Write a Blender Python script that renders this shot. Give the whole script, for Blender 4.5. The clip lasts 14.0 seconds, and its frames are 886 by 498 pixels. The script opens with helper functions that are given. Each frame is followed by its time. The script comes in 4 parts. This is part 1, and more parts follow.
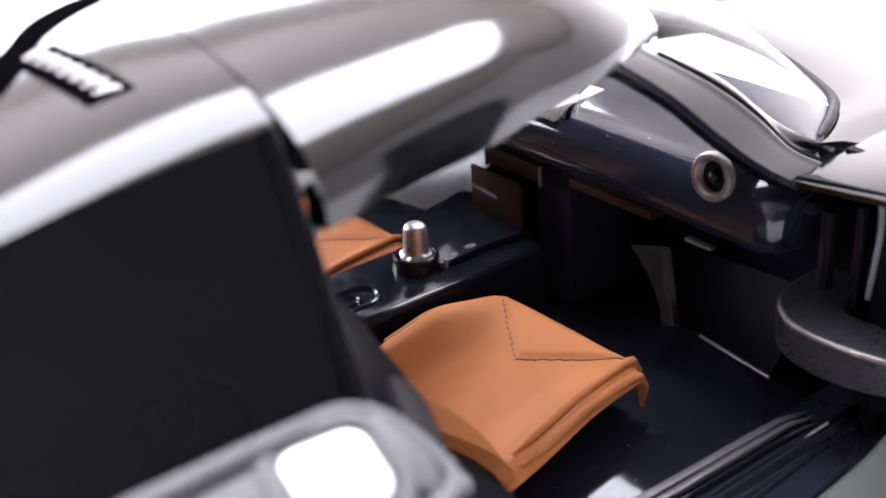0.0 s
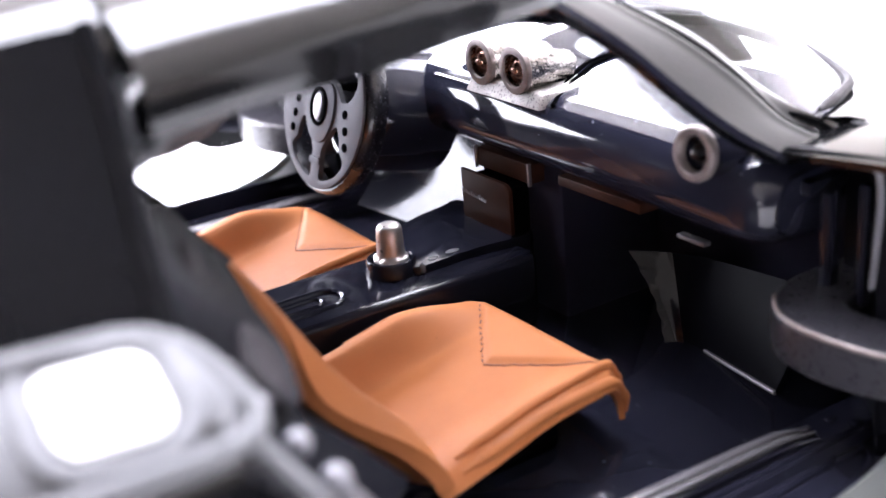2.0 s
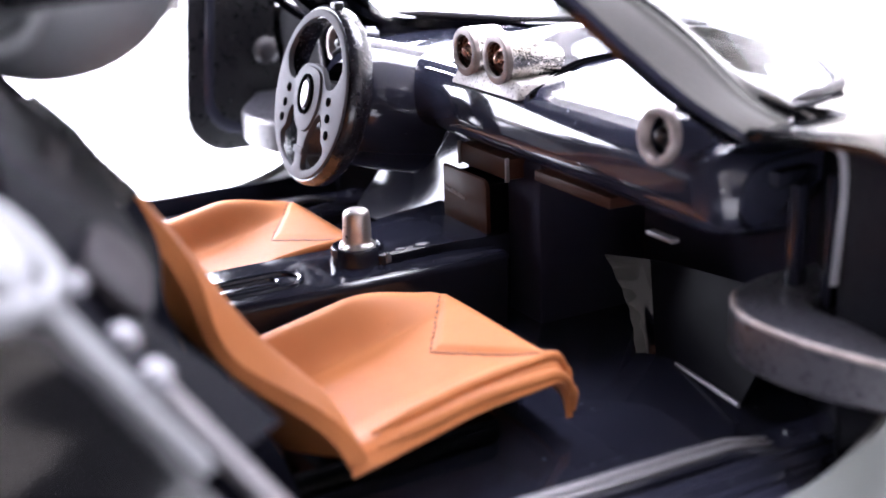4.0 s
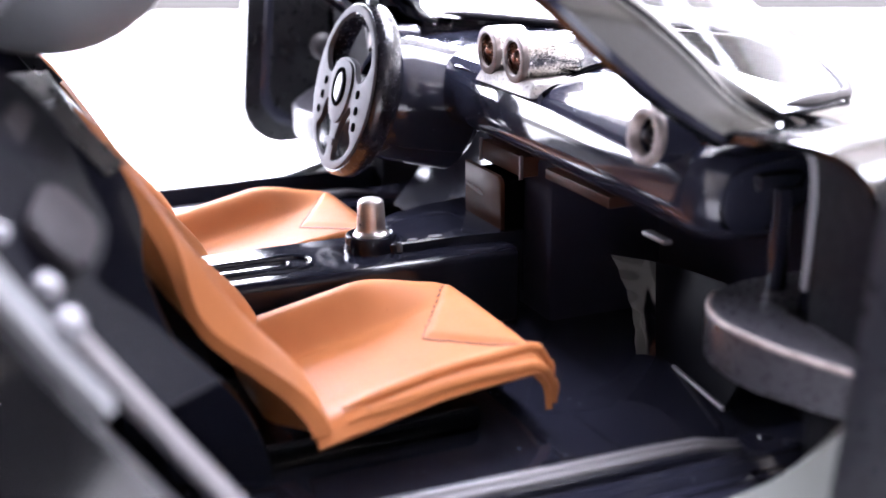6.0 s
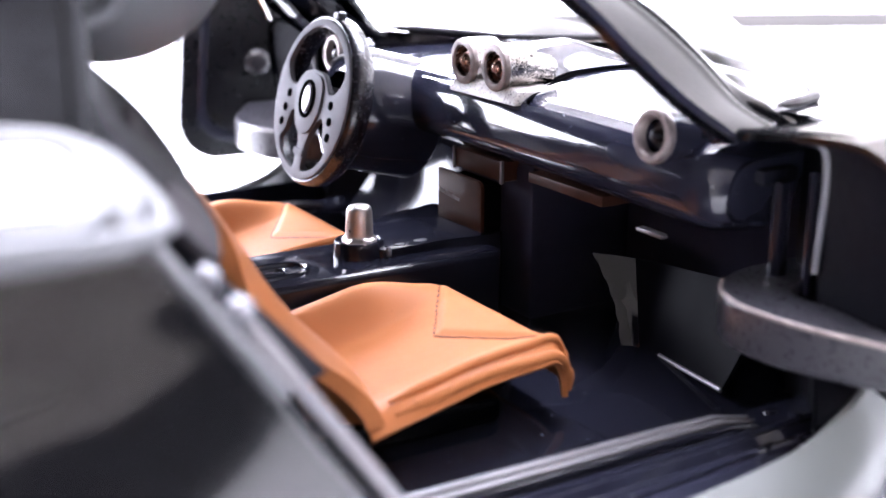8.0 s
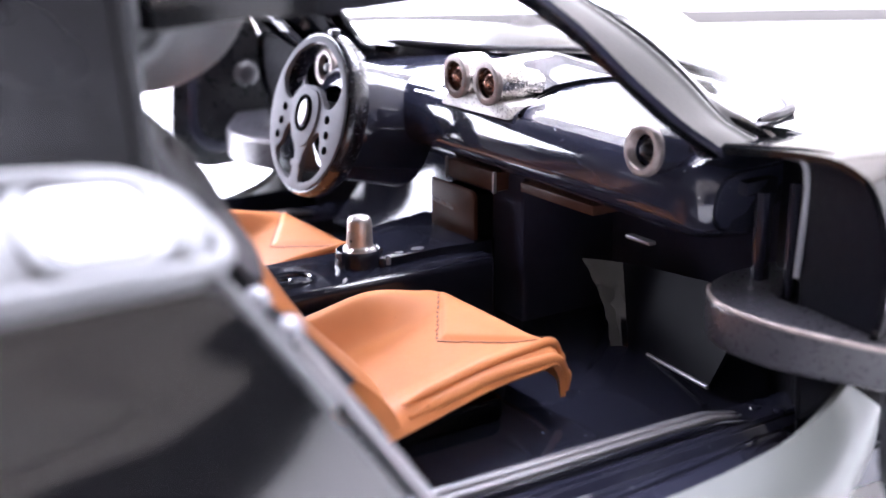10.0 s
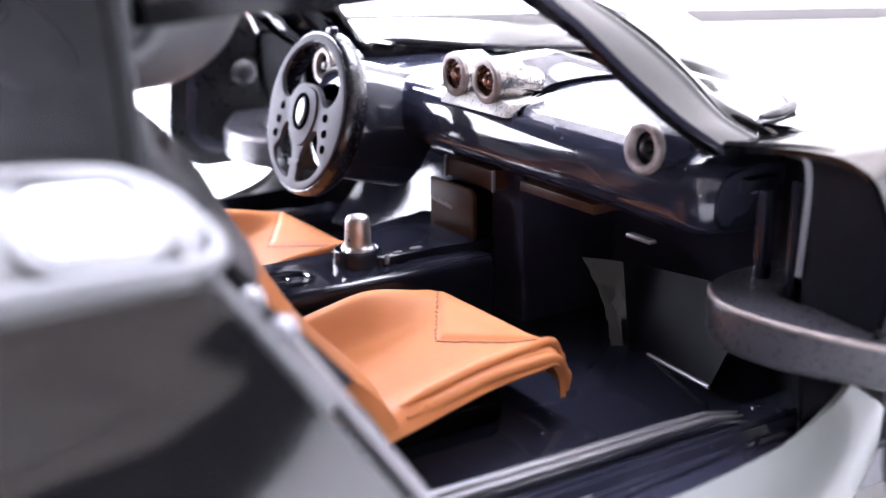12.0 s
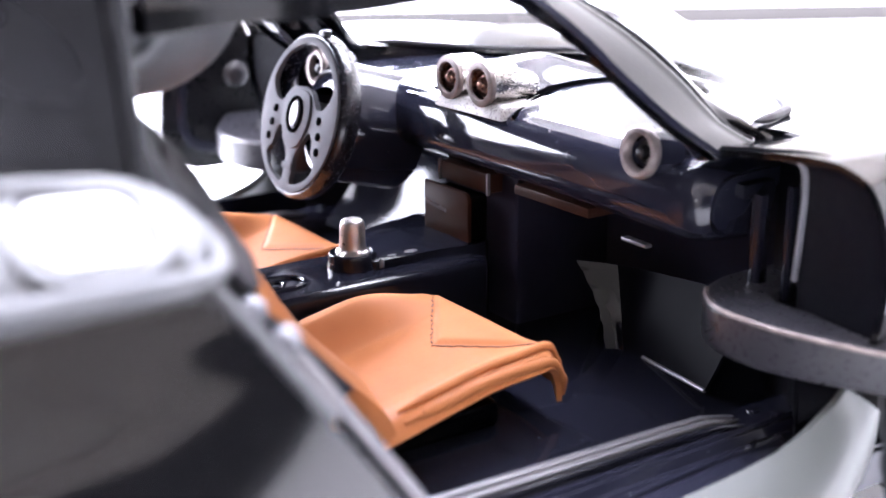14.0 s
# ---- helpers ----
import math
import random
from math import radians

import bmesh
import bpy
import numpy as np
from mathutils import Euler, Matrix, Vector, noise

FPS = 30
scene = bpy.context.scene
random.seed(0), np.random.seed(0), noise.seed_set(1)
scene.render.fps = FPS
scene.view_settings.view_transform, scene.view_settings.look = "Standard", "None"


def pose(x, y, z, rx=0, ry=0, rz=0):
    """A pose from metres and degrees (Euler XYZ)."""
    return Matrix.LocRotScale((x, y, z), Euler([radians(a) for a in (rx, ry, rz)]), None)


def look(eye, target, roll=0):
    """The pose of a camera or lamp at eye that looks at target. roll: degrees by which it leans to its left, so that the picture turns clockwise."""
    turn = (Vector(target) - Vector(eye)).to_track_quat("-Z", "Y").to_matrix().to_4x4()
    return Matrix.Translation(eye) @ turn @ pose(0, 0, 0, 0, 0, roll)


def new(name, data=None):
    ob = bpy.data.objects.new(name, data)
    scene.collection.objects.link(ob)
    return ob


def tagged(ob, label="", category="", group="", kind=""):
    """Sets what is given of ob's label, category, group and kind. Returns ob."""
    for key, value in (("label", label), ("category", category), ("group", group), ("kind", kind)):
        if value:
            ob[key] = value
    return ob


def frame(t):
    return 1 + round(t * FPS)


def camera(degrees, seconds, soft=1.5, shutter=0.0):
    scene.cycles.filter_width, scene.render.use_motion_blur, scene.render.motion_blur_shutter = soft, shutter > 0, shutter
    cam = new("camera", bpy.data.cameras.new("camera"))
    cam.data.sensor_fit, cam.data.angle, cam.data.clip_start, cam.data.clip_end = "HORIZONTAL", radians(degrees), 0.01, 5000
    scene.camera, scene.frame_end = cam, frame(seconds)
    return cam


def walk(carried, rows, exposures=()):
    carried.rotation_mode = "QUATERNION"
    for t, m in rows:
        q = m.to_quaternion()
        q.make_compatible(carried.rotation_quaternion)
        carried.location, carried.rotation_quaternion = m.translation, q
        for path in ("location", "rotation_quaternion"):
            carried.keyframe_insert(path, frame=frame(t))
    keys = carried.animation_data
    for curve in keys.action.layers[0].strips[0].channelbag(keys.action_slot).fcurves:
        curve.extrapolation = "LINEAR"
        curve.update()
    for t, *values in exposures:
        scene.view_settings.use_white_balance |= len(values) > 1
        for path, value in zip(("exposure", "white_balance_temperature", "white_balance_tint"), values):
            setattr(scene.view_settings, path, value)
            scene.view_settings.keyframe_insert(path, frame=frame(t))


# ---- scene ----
CM = 0.01      # everything below is laid out in centimetres of the toy car
GROUND = -0.35  # the table's top

# ---- camera and its walk ----
cam = camera(40.0, 14.0, soft=1.6)
cam.data.dof.use_dof = True
cam.data.dof.focus_distance = 0.106
cam.data.dof.aperture_fstop = 36.0
PATH = [
    (0, (-5.672, -8.385, 6.48), (-4.61, -6.944, 5.588), -3.6),
    (0.5, (-5.11, -8.423, 6.181), (-4.101, -6.93, 5.312), -5.1),
    (1, (-4.902, -8.367, 5.863), (-3.911, -6.841, 5.033), -5.6),
    (1.5, (-4.561, -8.417, 5.558), (-3.597, -6.849, 4.776), -5.7),
    (2, (-4.46, -8.566, 5.289), (-3.499, -6.978, 4.544), -5.1),
    (2.5, (-4.2, -8.714, 5.013), (-3.256, -7.104, 4.292), -4.7),
    (3, (-3.946, -8.884, 4.744), (-3.031, -7.247, 4.048), -3.8),
    (3.5, (-3.788, -8.758, 4.506), (-2.875, -7.101, 3.857), -2.7),
    (5.8, (-3.143, -9.474, 4.376), (-2.394, -7.721, 3.769), -0.8),
    (6, (-3.062, -9.425, 4.348), (-2.329, -7.666, 3.744), -0.8),
    (6.5, (-3.247, -9.344, 4.283), (-2.477, -7.594, 3.697), -0.3),
    (7, (-3.67, -9.329, 4.31), (-2.82, -7.609, 3.744), 0.1),
    (7.5, (-4.096, -9.198, 4.285), (-3.165, -7.52, 3.722), 0.2),
    (10, (-4.898, -9.432, 4.585), (-3.871, -7.818, 4.003), -0.5),
    (10.5, (-4.986, -9.548, 4.61), (-3.96, -7.93, 4.035), -0.4),
    (11, (-4.923, -9.501, 4.608), (-3.905, -7.879, 4.031), -0.6),
    (11.5, (-4.877, -9.41, 4.558), (-3.859, -7.792, 3.971), -0.6),
    (12, (-4.846, -9.369, 4.553), (-3.819, -7.755, 3.971), -0.6),
    (12.5, (-4.876, -9.324, 4.627), (-3.838, -7.714, 4.053), -0.8),
    (13, (-4.855, -9.364, 4.675), (-3.817, -7.754, 4.099), -1.0),
    (13.5, (-4.892, -9.338, 4.629), (-3.85, -7.731, 4.053), -0.7),
    (14, (-4.891, -9.315, 4.603), (-3.847, -7.713, 4.017), -0.5),
]


def scaled(p):
    return tuple(c * CM for c in p)


walk(cam, [(t, look(scaled(eye), scaled(aim), roll)) for t, eye, aim, roll in PATH],
     exposures=[(0, -0.22, 6450, 12), (0.5, -0.05, 6400, 12), (1.0, 0.15, 6350, 13), (2.0, 0.45, 6300, 13), (3, 0.65, 6200, 14), (6, 0.9, 6150, 14), (10, 0.85, 6100, 14), (14, 0.8, 6100, 14)])

# ---- world and lights ----
world = bpy.data.worlds.new("world")
world.use_nodes = True
scene.world = world
world.node_tree.nodes["Background"].inputs["Color"].default_value = (0.93, 0.96, 1.0, 1)
world.node_tree.nodes["Background"].inputs["Strength"].default_value = 0.4


def area_lamp(name, eye, aim, size_x, size_y, power, colour):
    lamp = bpy.data.lights.new(name, "AREA")
    lamp.shape, lamp.size, lamp.size_y = "RECTANGLE", size_x, size_y
    lamp.energy, lamp.color = power, colour
    ob = new(name, lamp)
    ob.matrix_world = look(eye, aim)
    return ob


area_lamp("window_light", (0.48, 1.5, 0.62), (0.2, 0, 0.05), 1.4, 0.7, 85, (0.87, 0.88, 1.0))
area_lamp("window_light", (-0.85, 1.45, 0.58), (-0.1, 0, 0.02), 1.25, 1.0, 112, (0.87, 0.88, 1.0))
area_lamp("window_light", (1.6, -0.15, 0.46), (0, -0.15, 0.46), 2.9, 1.1, 10, (0.87, 0.88, 1.0))
area_lamp("ceiling_light", (0.45, 0.2, 1.02), (0.45, 0.2, 0), 1.5, 0.62, 68, (0.87, 0.88, 1.0))


# ---- materials ----
def material(name):
    mat = bpy.data.materials.new(name)
    mat.use_nodes = True
    nodes, links = mat.node_tree.nodes, mat.node_tree.links
    return mat, nodes, links, nodes["Principled BSDF"]


def coords(nodes, links, scale):
    tex = nodes.new("ShaderNodeTexCoord")
    mapping = nodes.new("ShaderNodeMapping")
    mapping.inputs["Scale"].default_value = (scale, scale, scale)
    links.new(tex.outputs["Object"], mapping.inputs["Vector"])
    return mapping.outputs["Vector"]


def noise_node(nodes, links, vec, scale, detail=4.0, rough=0.55):
    n = nodes.new("ShaderNodeTexNoise")
    n.inputs["Scale"].default_value, n.inputs["Detail"].default_value = scale, detail
    n.inputs["Roughness"].default_value = rough
    links.new(vec, n.inputs["Vector"])
    return n.outputs["Fac"]


def ramp(nodes, links, fac, stops):
    r = nodes.new("ShaderNodeValToRGB")
    r.color_ramp.elements[0].position, r.color_ramp.elements[0].color = stops[0][0], (*stops[0][1], 1)
    r.color_ramp.elements[1].position, r.color_ramp.elements[1].color = stops[-1][0], (*stops[-1][1], 1)
    for pos, col in stops[1:-1]:
        e = r.color_ramp.elements.new(pos)
        e.color = (*col, 1)
    links.new(fac, r.inputs["Fac"])
    return r.outputs["Color"]


def spread(nodes, links, fac, low, high, a=0.0, b=1.0):
    m = nodes.new("ShaderNodeMapRange")
    m.inputs["From Min"].default_value, m.inputs["From Max"].default_value = a, b
    m.inputs["To Min"].default_value, m.inputs["To Max"].default_value = low, high
    links.new(fac, m.inputs["Value"])
    return m.outputs["Result"]


def bump(nodes, links, bsdf, fac, strength, distance):
    b = nodes.new("ShaderNodeBump")
    b.inputs["Strength"].default_value, b.inputs["Distance"].default_value = strength, distance
    links.new(fac, b.inputs["Height"])
    links.new(b.outputs["Normal"], bsdf.inputs["Normal"])


def surface(name, low, high, rough=(0.3, 0.4), metal=0.0, coat=0.0, grain=900, blotch=60, relief=0.15, depth=0.00003,
            specks=None, coat_rough=0.03):
    """A surface with two scales of variation: blotches in the colour, grain in the gloss and relief."""
    mat, nodes, links, bsdf = material(name)
    vec = coords(nodes, links, 1.0)
    big = noise_node(nodes, links, vec, blotch, 3)
    fine = noise_node(nodes, links, vec, grain, 5, 0.65)
    colour = ramp(nodes, links, big, [(0.3, low), (0.7, high)])
    if specks:
        dots = noise_node(nodes, links, vec, specks[1], 2, 0.5)
        mask = spread(nodes, links, dots, 0, 1, specks[2], specks[2] + 0.02)
        mix = nodes.new("ShaderNodeMix")
        mix.data_type = "RGBA"
        links.new(mask, mix.inputs["Factor"])
        links.new(colour, mix.inputs["A"])
        mix.inputs["B"].default_value = (*specks[0], 1)
        colour = mix.outputs["Result"]
    links.new(colour, bsdf.inputs["Base Color"])
    links.new(spread(nodes, links, fine, rough[0], rough[1], 0.3, 0.7), bsdf.inputs["Roughness"])
    bsdf.inputs["Metallic"].default_value = metal
    bsdf.inputs["Coat Weight"].default_value = coat
    bsdf.inputs["Coat Roughness"].default_value = coat_rough
    bump(nodes, links, bsdf, fine, relief, depth)
    return mat


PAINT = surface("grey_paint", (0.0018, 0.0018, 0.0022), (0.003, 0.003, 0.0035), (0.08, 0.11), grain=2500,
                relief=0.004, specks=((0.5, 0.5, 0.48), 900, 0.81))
PLAQUE = surface("dark_brown_plastic", (0.02, 0.0085, 0.0055), (0.032, 0.014, 0.0095), (0.28, 0.4), grain=2400, blotch=300, relief=0.08)
BEZEL = surface("dull_silver_paint", (0.125, 0.103, 0.097), (0.225, 0.19, 0.178), (0.38, 0.52), metal=0.5, grain=2600, blotch=900, relief=0.4)
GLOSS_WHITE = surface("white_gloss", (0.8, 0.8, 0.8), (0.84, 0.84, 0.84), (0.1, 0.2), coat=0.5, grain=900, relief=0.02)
BLACK = surface("black_plastic", (0.011, 0.0115, 0.019), (0.015, 0.0155, 0.025), (0.04, 0.12), grain=1500, relief=0.03,
                specks=((0.12, 0.13, 0.14), 1800, 0.74))
SATIN = surface("satin_black_plastic", (0.0035, 0.0035, 0.005), (0.005, 0.005, 0.007), (0.26, 0.31), grain=1500, relief=0.01)
LEATHER = surface("tan_vinyl", (0.385, 0.136, 0.046), (0.445, 0.164, 0.058), (0.5, 0.62), grain=3200, blotch=130, relief=0.2,
                  specks=((0.10, 0.035, 0.015), 800, 0.775))
SEAM = surface("dark_seam", (0.11, 0.03, 0.01), (0.2, 0.06, 0.02), (0.5, 0.6), grain=3000, blotch=900)
SILVER = surface("silver_paint", (0.5, 0.47, 0.45), (0.66, 0.63, 0.6), (0.16, 0.3), metal=1.0, grain=2600, blotch=700,
                 relief=0.6, depth=0.00008, specks=((0.05, 0.045, 0.045), 6000, 0.55))
BASE = surface("speckled_dull_silver", (0.24, 0.22, 0.21), (0.34, 0.32, 0.3), (0.4, 0.55), metal=0.5, grain=2600, blotch=700, relief=0.5,
               specks=((0.04, 0.035, 0.035), 6000, 0.6))
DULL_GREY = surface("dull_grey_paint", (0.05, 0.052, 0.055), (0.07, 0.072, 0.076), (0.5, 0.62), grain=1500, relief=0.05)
CONSOLE = surface("dull_black_plastic", (0.007, 0.0073, 0.012), (0.01, 0.0104, 0.016), (0.08, 0.16), grain=1500, relief=0.04)
# body paint lightened for the skirt: the table's reflection is put into the colour
SKIRT_SHEEN = surface("grey_paint_with_painted_sheen", (0.06, 0.064, 0.06), (0.08, 0.085, 0.08), (0.3, 0.4), grain=1500, relief=0.03)
VOID = surface("black_gap", (0.001, 0.001, 0.0012), (0.002, 0.002, 0.0022), (0.8, 0.9), grain=900)
COPPER = surface("coppery_dial", (0.13, 0.07, 0.055), (0.34, 0.2, 0.15), (0.22, 0.36), metal=0.85, grain=2600, blotch=700, relief=0.4)
STEEL = surface("worn_steel", (0.36, 0.33, 0.31), (0.5, 0.47, 0.45), (0.34, 0.48), metal=0.85, grain=2200, blotch=500, relief=0.3,
                specks=((0.06, 0.05, 0.05), 1300, 0.7))
PALE = surface("pale_grey_plastic", (0.10, 0.10, 0.11), (0.135, 0.135, 0.145), (0.15, 0.26), grain=1500, relief=0.1)
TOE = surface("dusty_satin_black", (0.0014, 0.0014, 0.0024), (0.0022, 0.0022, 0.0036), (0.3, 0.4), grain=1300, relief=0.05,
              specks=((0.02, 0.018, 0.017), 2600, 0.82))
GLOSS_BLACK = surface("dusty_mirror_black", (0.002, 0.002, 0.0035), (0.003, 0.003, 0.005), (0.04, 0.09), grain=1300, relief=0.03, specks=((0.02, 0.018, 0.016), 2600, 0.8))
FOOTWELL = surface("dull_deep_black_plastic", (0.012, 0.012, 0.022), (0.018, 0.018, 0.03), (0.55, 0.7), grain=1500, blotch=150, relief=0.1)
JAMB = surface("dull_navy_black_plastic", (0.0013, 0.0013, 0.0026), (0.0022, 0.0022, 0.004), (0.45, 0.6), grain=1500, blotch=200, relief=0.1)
RIM_BLACK = surface("satin_rim_black", (0.008, 0.008, 0.011), (0.013, 0.012, 0.016), (0.2, 0.3), grain=2200, blotch=300, relief=0.1)
GREY = surface("dark_grey_plastic", (0.09, 0.085, 0.09), (0.13, 0.125, 0.13), (0.28, 0.42), metal=0.35, grain=1800, relief=0.25)
ARM = surface("gunmetal_plastic", (0.016, 0.0155, 0.019), (0.025, 0.024, 0.028), (0.25, 0.33), grain=2200, blotch=120, relief=0.02)
CHROME = surface("chrome_trim", (0.7, 0.7, 0.72), (0.8, 0.8, 0.8), (0.05, 0.12), metal=1.0, grain=900, relief=0.02)
RUBBER = surface("tyre_rubber", (0.012, 0.012, 0.013), (0.02, 0.02, 0.02), (0.55, 0.7), grain=1200)
WHITE = surface("white_board", (0.80, 0.80, 0.80), (0.84, 0.84, 0.835), (0.5, 0.6), grain=300, blotch=8, relief=0.02)
BEIGE = surface("beige_wall_paint", (0.55, 0.52, 0.48), (0.6, 0.57, 0.52), (0.6, 0.7), grain=60, blotch=3)
TAUPE = surface("taupe_paint", (0.76, 0.71, 0.66), (0.82, 0.77, 0.715), (0.6, 0.7), grain=60, blotch=3)
STRIP_GREY = surface("warm_grey_board", (0.036, 0.034, 0.032), (0.044, 0.041, 0.039), (0.6, 0.7), grain=60, blotch=3)
PIANO = surface("piano_black", (0.001, 0.001, 0.0013), (0.0018, 0.0017, 0.002), (0.06, 0.12), grain=900, relief=0.04)
SMOKED = surface("smoked_black_plastic", (0.001, 0.001, 0.0015), (0.0018, 0.0018, 0.0026), (0.15, 0.25), grain=900, blotch=90, relief=0.04)
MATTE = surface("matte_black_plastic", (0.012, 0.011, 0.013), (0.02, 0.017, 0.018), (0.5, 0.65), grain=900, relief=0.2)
WHEEL_GREY = surface("wheel_grey_plastic", (0.066, 0.065, 0.071), (0.088, 0.086, 0.093), (0.5, 0.65), grain=1800, relief=0.2)
WHEEL_GREY.node_tree.nodes["Principled BSDF"].inputs["Specular IOR Level"].default_value = 0.04
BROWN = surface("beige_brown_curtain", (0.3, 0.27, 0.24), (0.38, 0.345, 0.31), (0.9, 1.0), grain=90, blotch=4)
STRIP_GREY.node_tree.nodes["Principled BSDF"].inputs["Specular IOR Level"].default_value = 0.0
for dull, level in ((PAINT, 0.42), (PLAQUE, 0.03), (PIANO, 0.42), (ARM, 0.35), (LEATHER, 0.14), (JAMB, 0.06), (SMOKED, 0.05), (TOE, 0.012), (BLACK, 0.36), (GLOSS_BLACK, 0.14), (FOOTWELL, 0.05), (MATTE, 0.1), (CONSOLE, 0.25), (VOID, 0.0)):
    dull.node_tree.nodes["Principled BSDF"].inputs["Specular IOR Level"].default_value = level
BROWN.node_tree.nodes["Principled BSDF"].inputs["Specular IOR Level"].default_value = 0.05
WALL = surface("white_wall_paint", (0.78, 0.78, 0.77), (0.82, 0.82, 0.81), (0.6, 0.7), grain=60, blotch=3)


def glass_material():
    mat = bpy.data.materials.new("clear_plastic")
    mat.use_nodes = True
    nodes, links = mat.node_tree.nodes, mat.node_tree.links
    nodes.remove(nodes["Principled BSDF"])
    clear, gloss, mix, facing, power, level = (nodes.new("ShaderNode" + n) for n in
                                               ("BsdfTransparent", "BsdfGlossy", "MixShader", "LayerWeight", "Math", "MapRange"))
    clear.inputs["Color"].default_value = (0.97, 0.975, 0.98, 1)
    gloss.inputs["Roughness"].default_value = 0.03
    facing.inputs["Blend"].default_value = 0.5
    power.operation = "POWER"
    power.inputs[1].default_value = 5.0
    level.inputs["To Min"].default_value, level.inputs["To Max"].default_value = 0.02, 0.6
    links.new(facing.outputs["Facing"], power.inputs[0])
    links.new(power.outputs[0], level.inputs["Value"])
    links.new(level.outputs["Result"], mix.inputs["Fac"])
    links.new(clear.outputs["BSDF"], mix.inputs[1])
    links.new(gloss.outputs["BSDF"], mix.inputs[2])
    links.new(mix.outputs["Shader"], nodes["Material Output"].inputs["Surface"])
    return mat


GLASS = glass_material()

# ---- mesh helpers ----
ORIGIN = {}


def lerp(a, b, t):
    return tuple(x + (y - x) * t for x, y in zip(a, b))


def spline(pts, t):
    """A smooth curve through pts, t from 0 to 1."""
    n = len(pts) - 1
    f = min(max(t, 0.0), 1.0) * n
    i = min(int(f), n - 1)
    u = f - i
    p0, p1, p2, p3 = pts[max(i - 1, 0)], pts[i], pts[i + 1], pts[min(i + 2, n)]
    return tuple(0.5 * (2 * b + (c - a) * u + (2 * a - 5 * b + 4 * c - d) * u * u + (3 * b - a - 3 * c + d) * u ** 3)
                 for a, b, c, d in zip(p0, p1, p2, p3))


def smoothstep(a, b, x):
    t = min(max((x - a) / (b - a), 0.0), 1.0)
    return t * t * (3 - 2 * t)


def grid(fn, nu, nv, wrap_v=False, thick=0.0, toward=(-0.5, 0, 1.5)):
    """A sheet of fn(u, v); thick gives it a back on the side of the point toward."""
    bm = bmesh.new()
    cols = nv if wrap_v else nv + 1
    rows = [[bm.verts.new(fn(i / nu, j / nv)) for j in range(cols)] for i in range(nu + 1)]
    for i in range(nu):
        for j in range(nv):
            k = (j + 1) % cols
            bm.faces.new((rows[i][j], rows[i + 1][j], rows[i + 1][k], rows[i][k]))
    bm.normal_update()
    if thick:
        way = sum(1 if v.normal.dot(Vector(toward) - v.co) > 0 else -1 for v in bm.verts)
        way = thick if way > 0 else -thick
        back = [[bm.verts.new(v.co + v.normal * way) for v in row] for row in rows]
        for i in range(nu):
            for j in range(nv):
                k = (j + 1) % cols
                bm.faces.new((back[i][j], back[i][k], back[i + 1][k], back[i + 1][j]))
        for j in range(nv):
            k = (j + 1) % cols
            bm.faces.new((rows[0][j], rows[0][k], back[0][k], back[0][j]))
            bm.faces.new((rows[nu][k], rows[nu][j], back[nu][j], back[nu][k]))
        if not wrap_v:
            for i in range(nu):
                bm.faces.new((rows[i + 1][0], rows[i][0], back[i][0], back[i + 1][0]))
                bm.faces.new((rows[i][nv], rows[i + 1][nv], back[i + 1][nv], back[i][nv]))
    bmesh.ops.recalc_face_normals(bm, faces=bm.faces)
    return bm


def box(lo, hi, bevel=0.0, seg=2):
    bm = bmesh.new()
    bmesh.ops.create_cube(bm, size=1)
    for v in bm.verts:
        v.co = [a + (b - a) * (c + 0.5) for a, b, c in zip(lo, hi, v.co)]
    if bevel:
        bmesh.ops.bevel(bm, geom=list(bm.edges), offset=bevel, segments=seg, affect="EDGES", profile=0.5)
    return bm


def lathe(profile, at, axis, n=32):
    """profile: (radius, distance along axis) from end to end."""
    turn = Vector(axis).to_track_quat("Z", "Y").to_matrix()
    base = Vector(at)
    bm = bmesh.new()
    rings = []
    for r, h in profile:
        rings.append([bm.verts.new(base + turn @ Vector((r * math.cos(2 * math.pi * k / n), r * math.sin(2 * math.pi * k / n), h)))
                      for k in range(n)])
    for a, b in zip(rings, rings[1:]):
        for k in range(n):
            m = (k + 1) % n
            bm.faces.new((a[k], a[m], b[m], b[k]))
    if profile[0][0] > 0 and profile[0] != profile[-1]:
        bm.faces.new(rings[0][::-1])
    if profile[-1][0] > 0 and profile[0] != profile[-1]:
        bm.faces.new(rings[-1])
    bmesh.ops.remove_doubles(bm, verts=bm.verts, dist=1e-5)
    bmesh.ops.recalc_face_normals(bm, faces=bm.faces)
    return bm


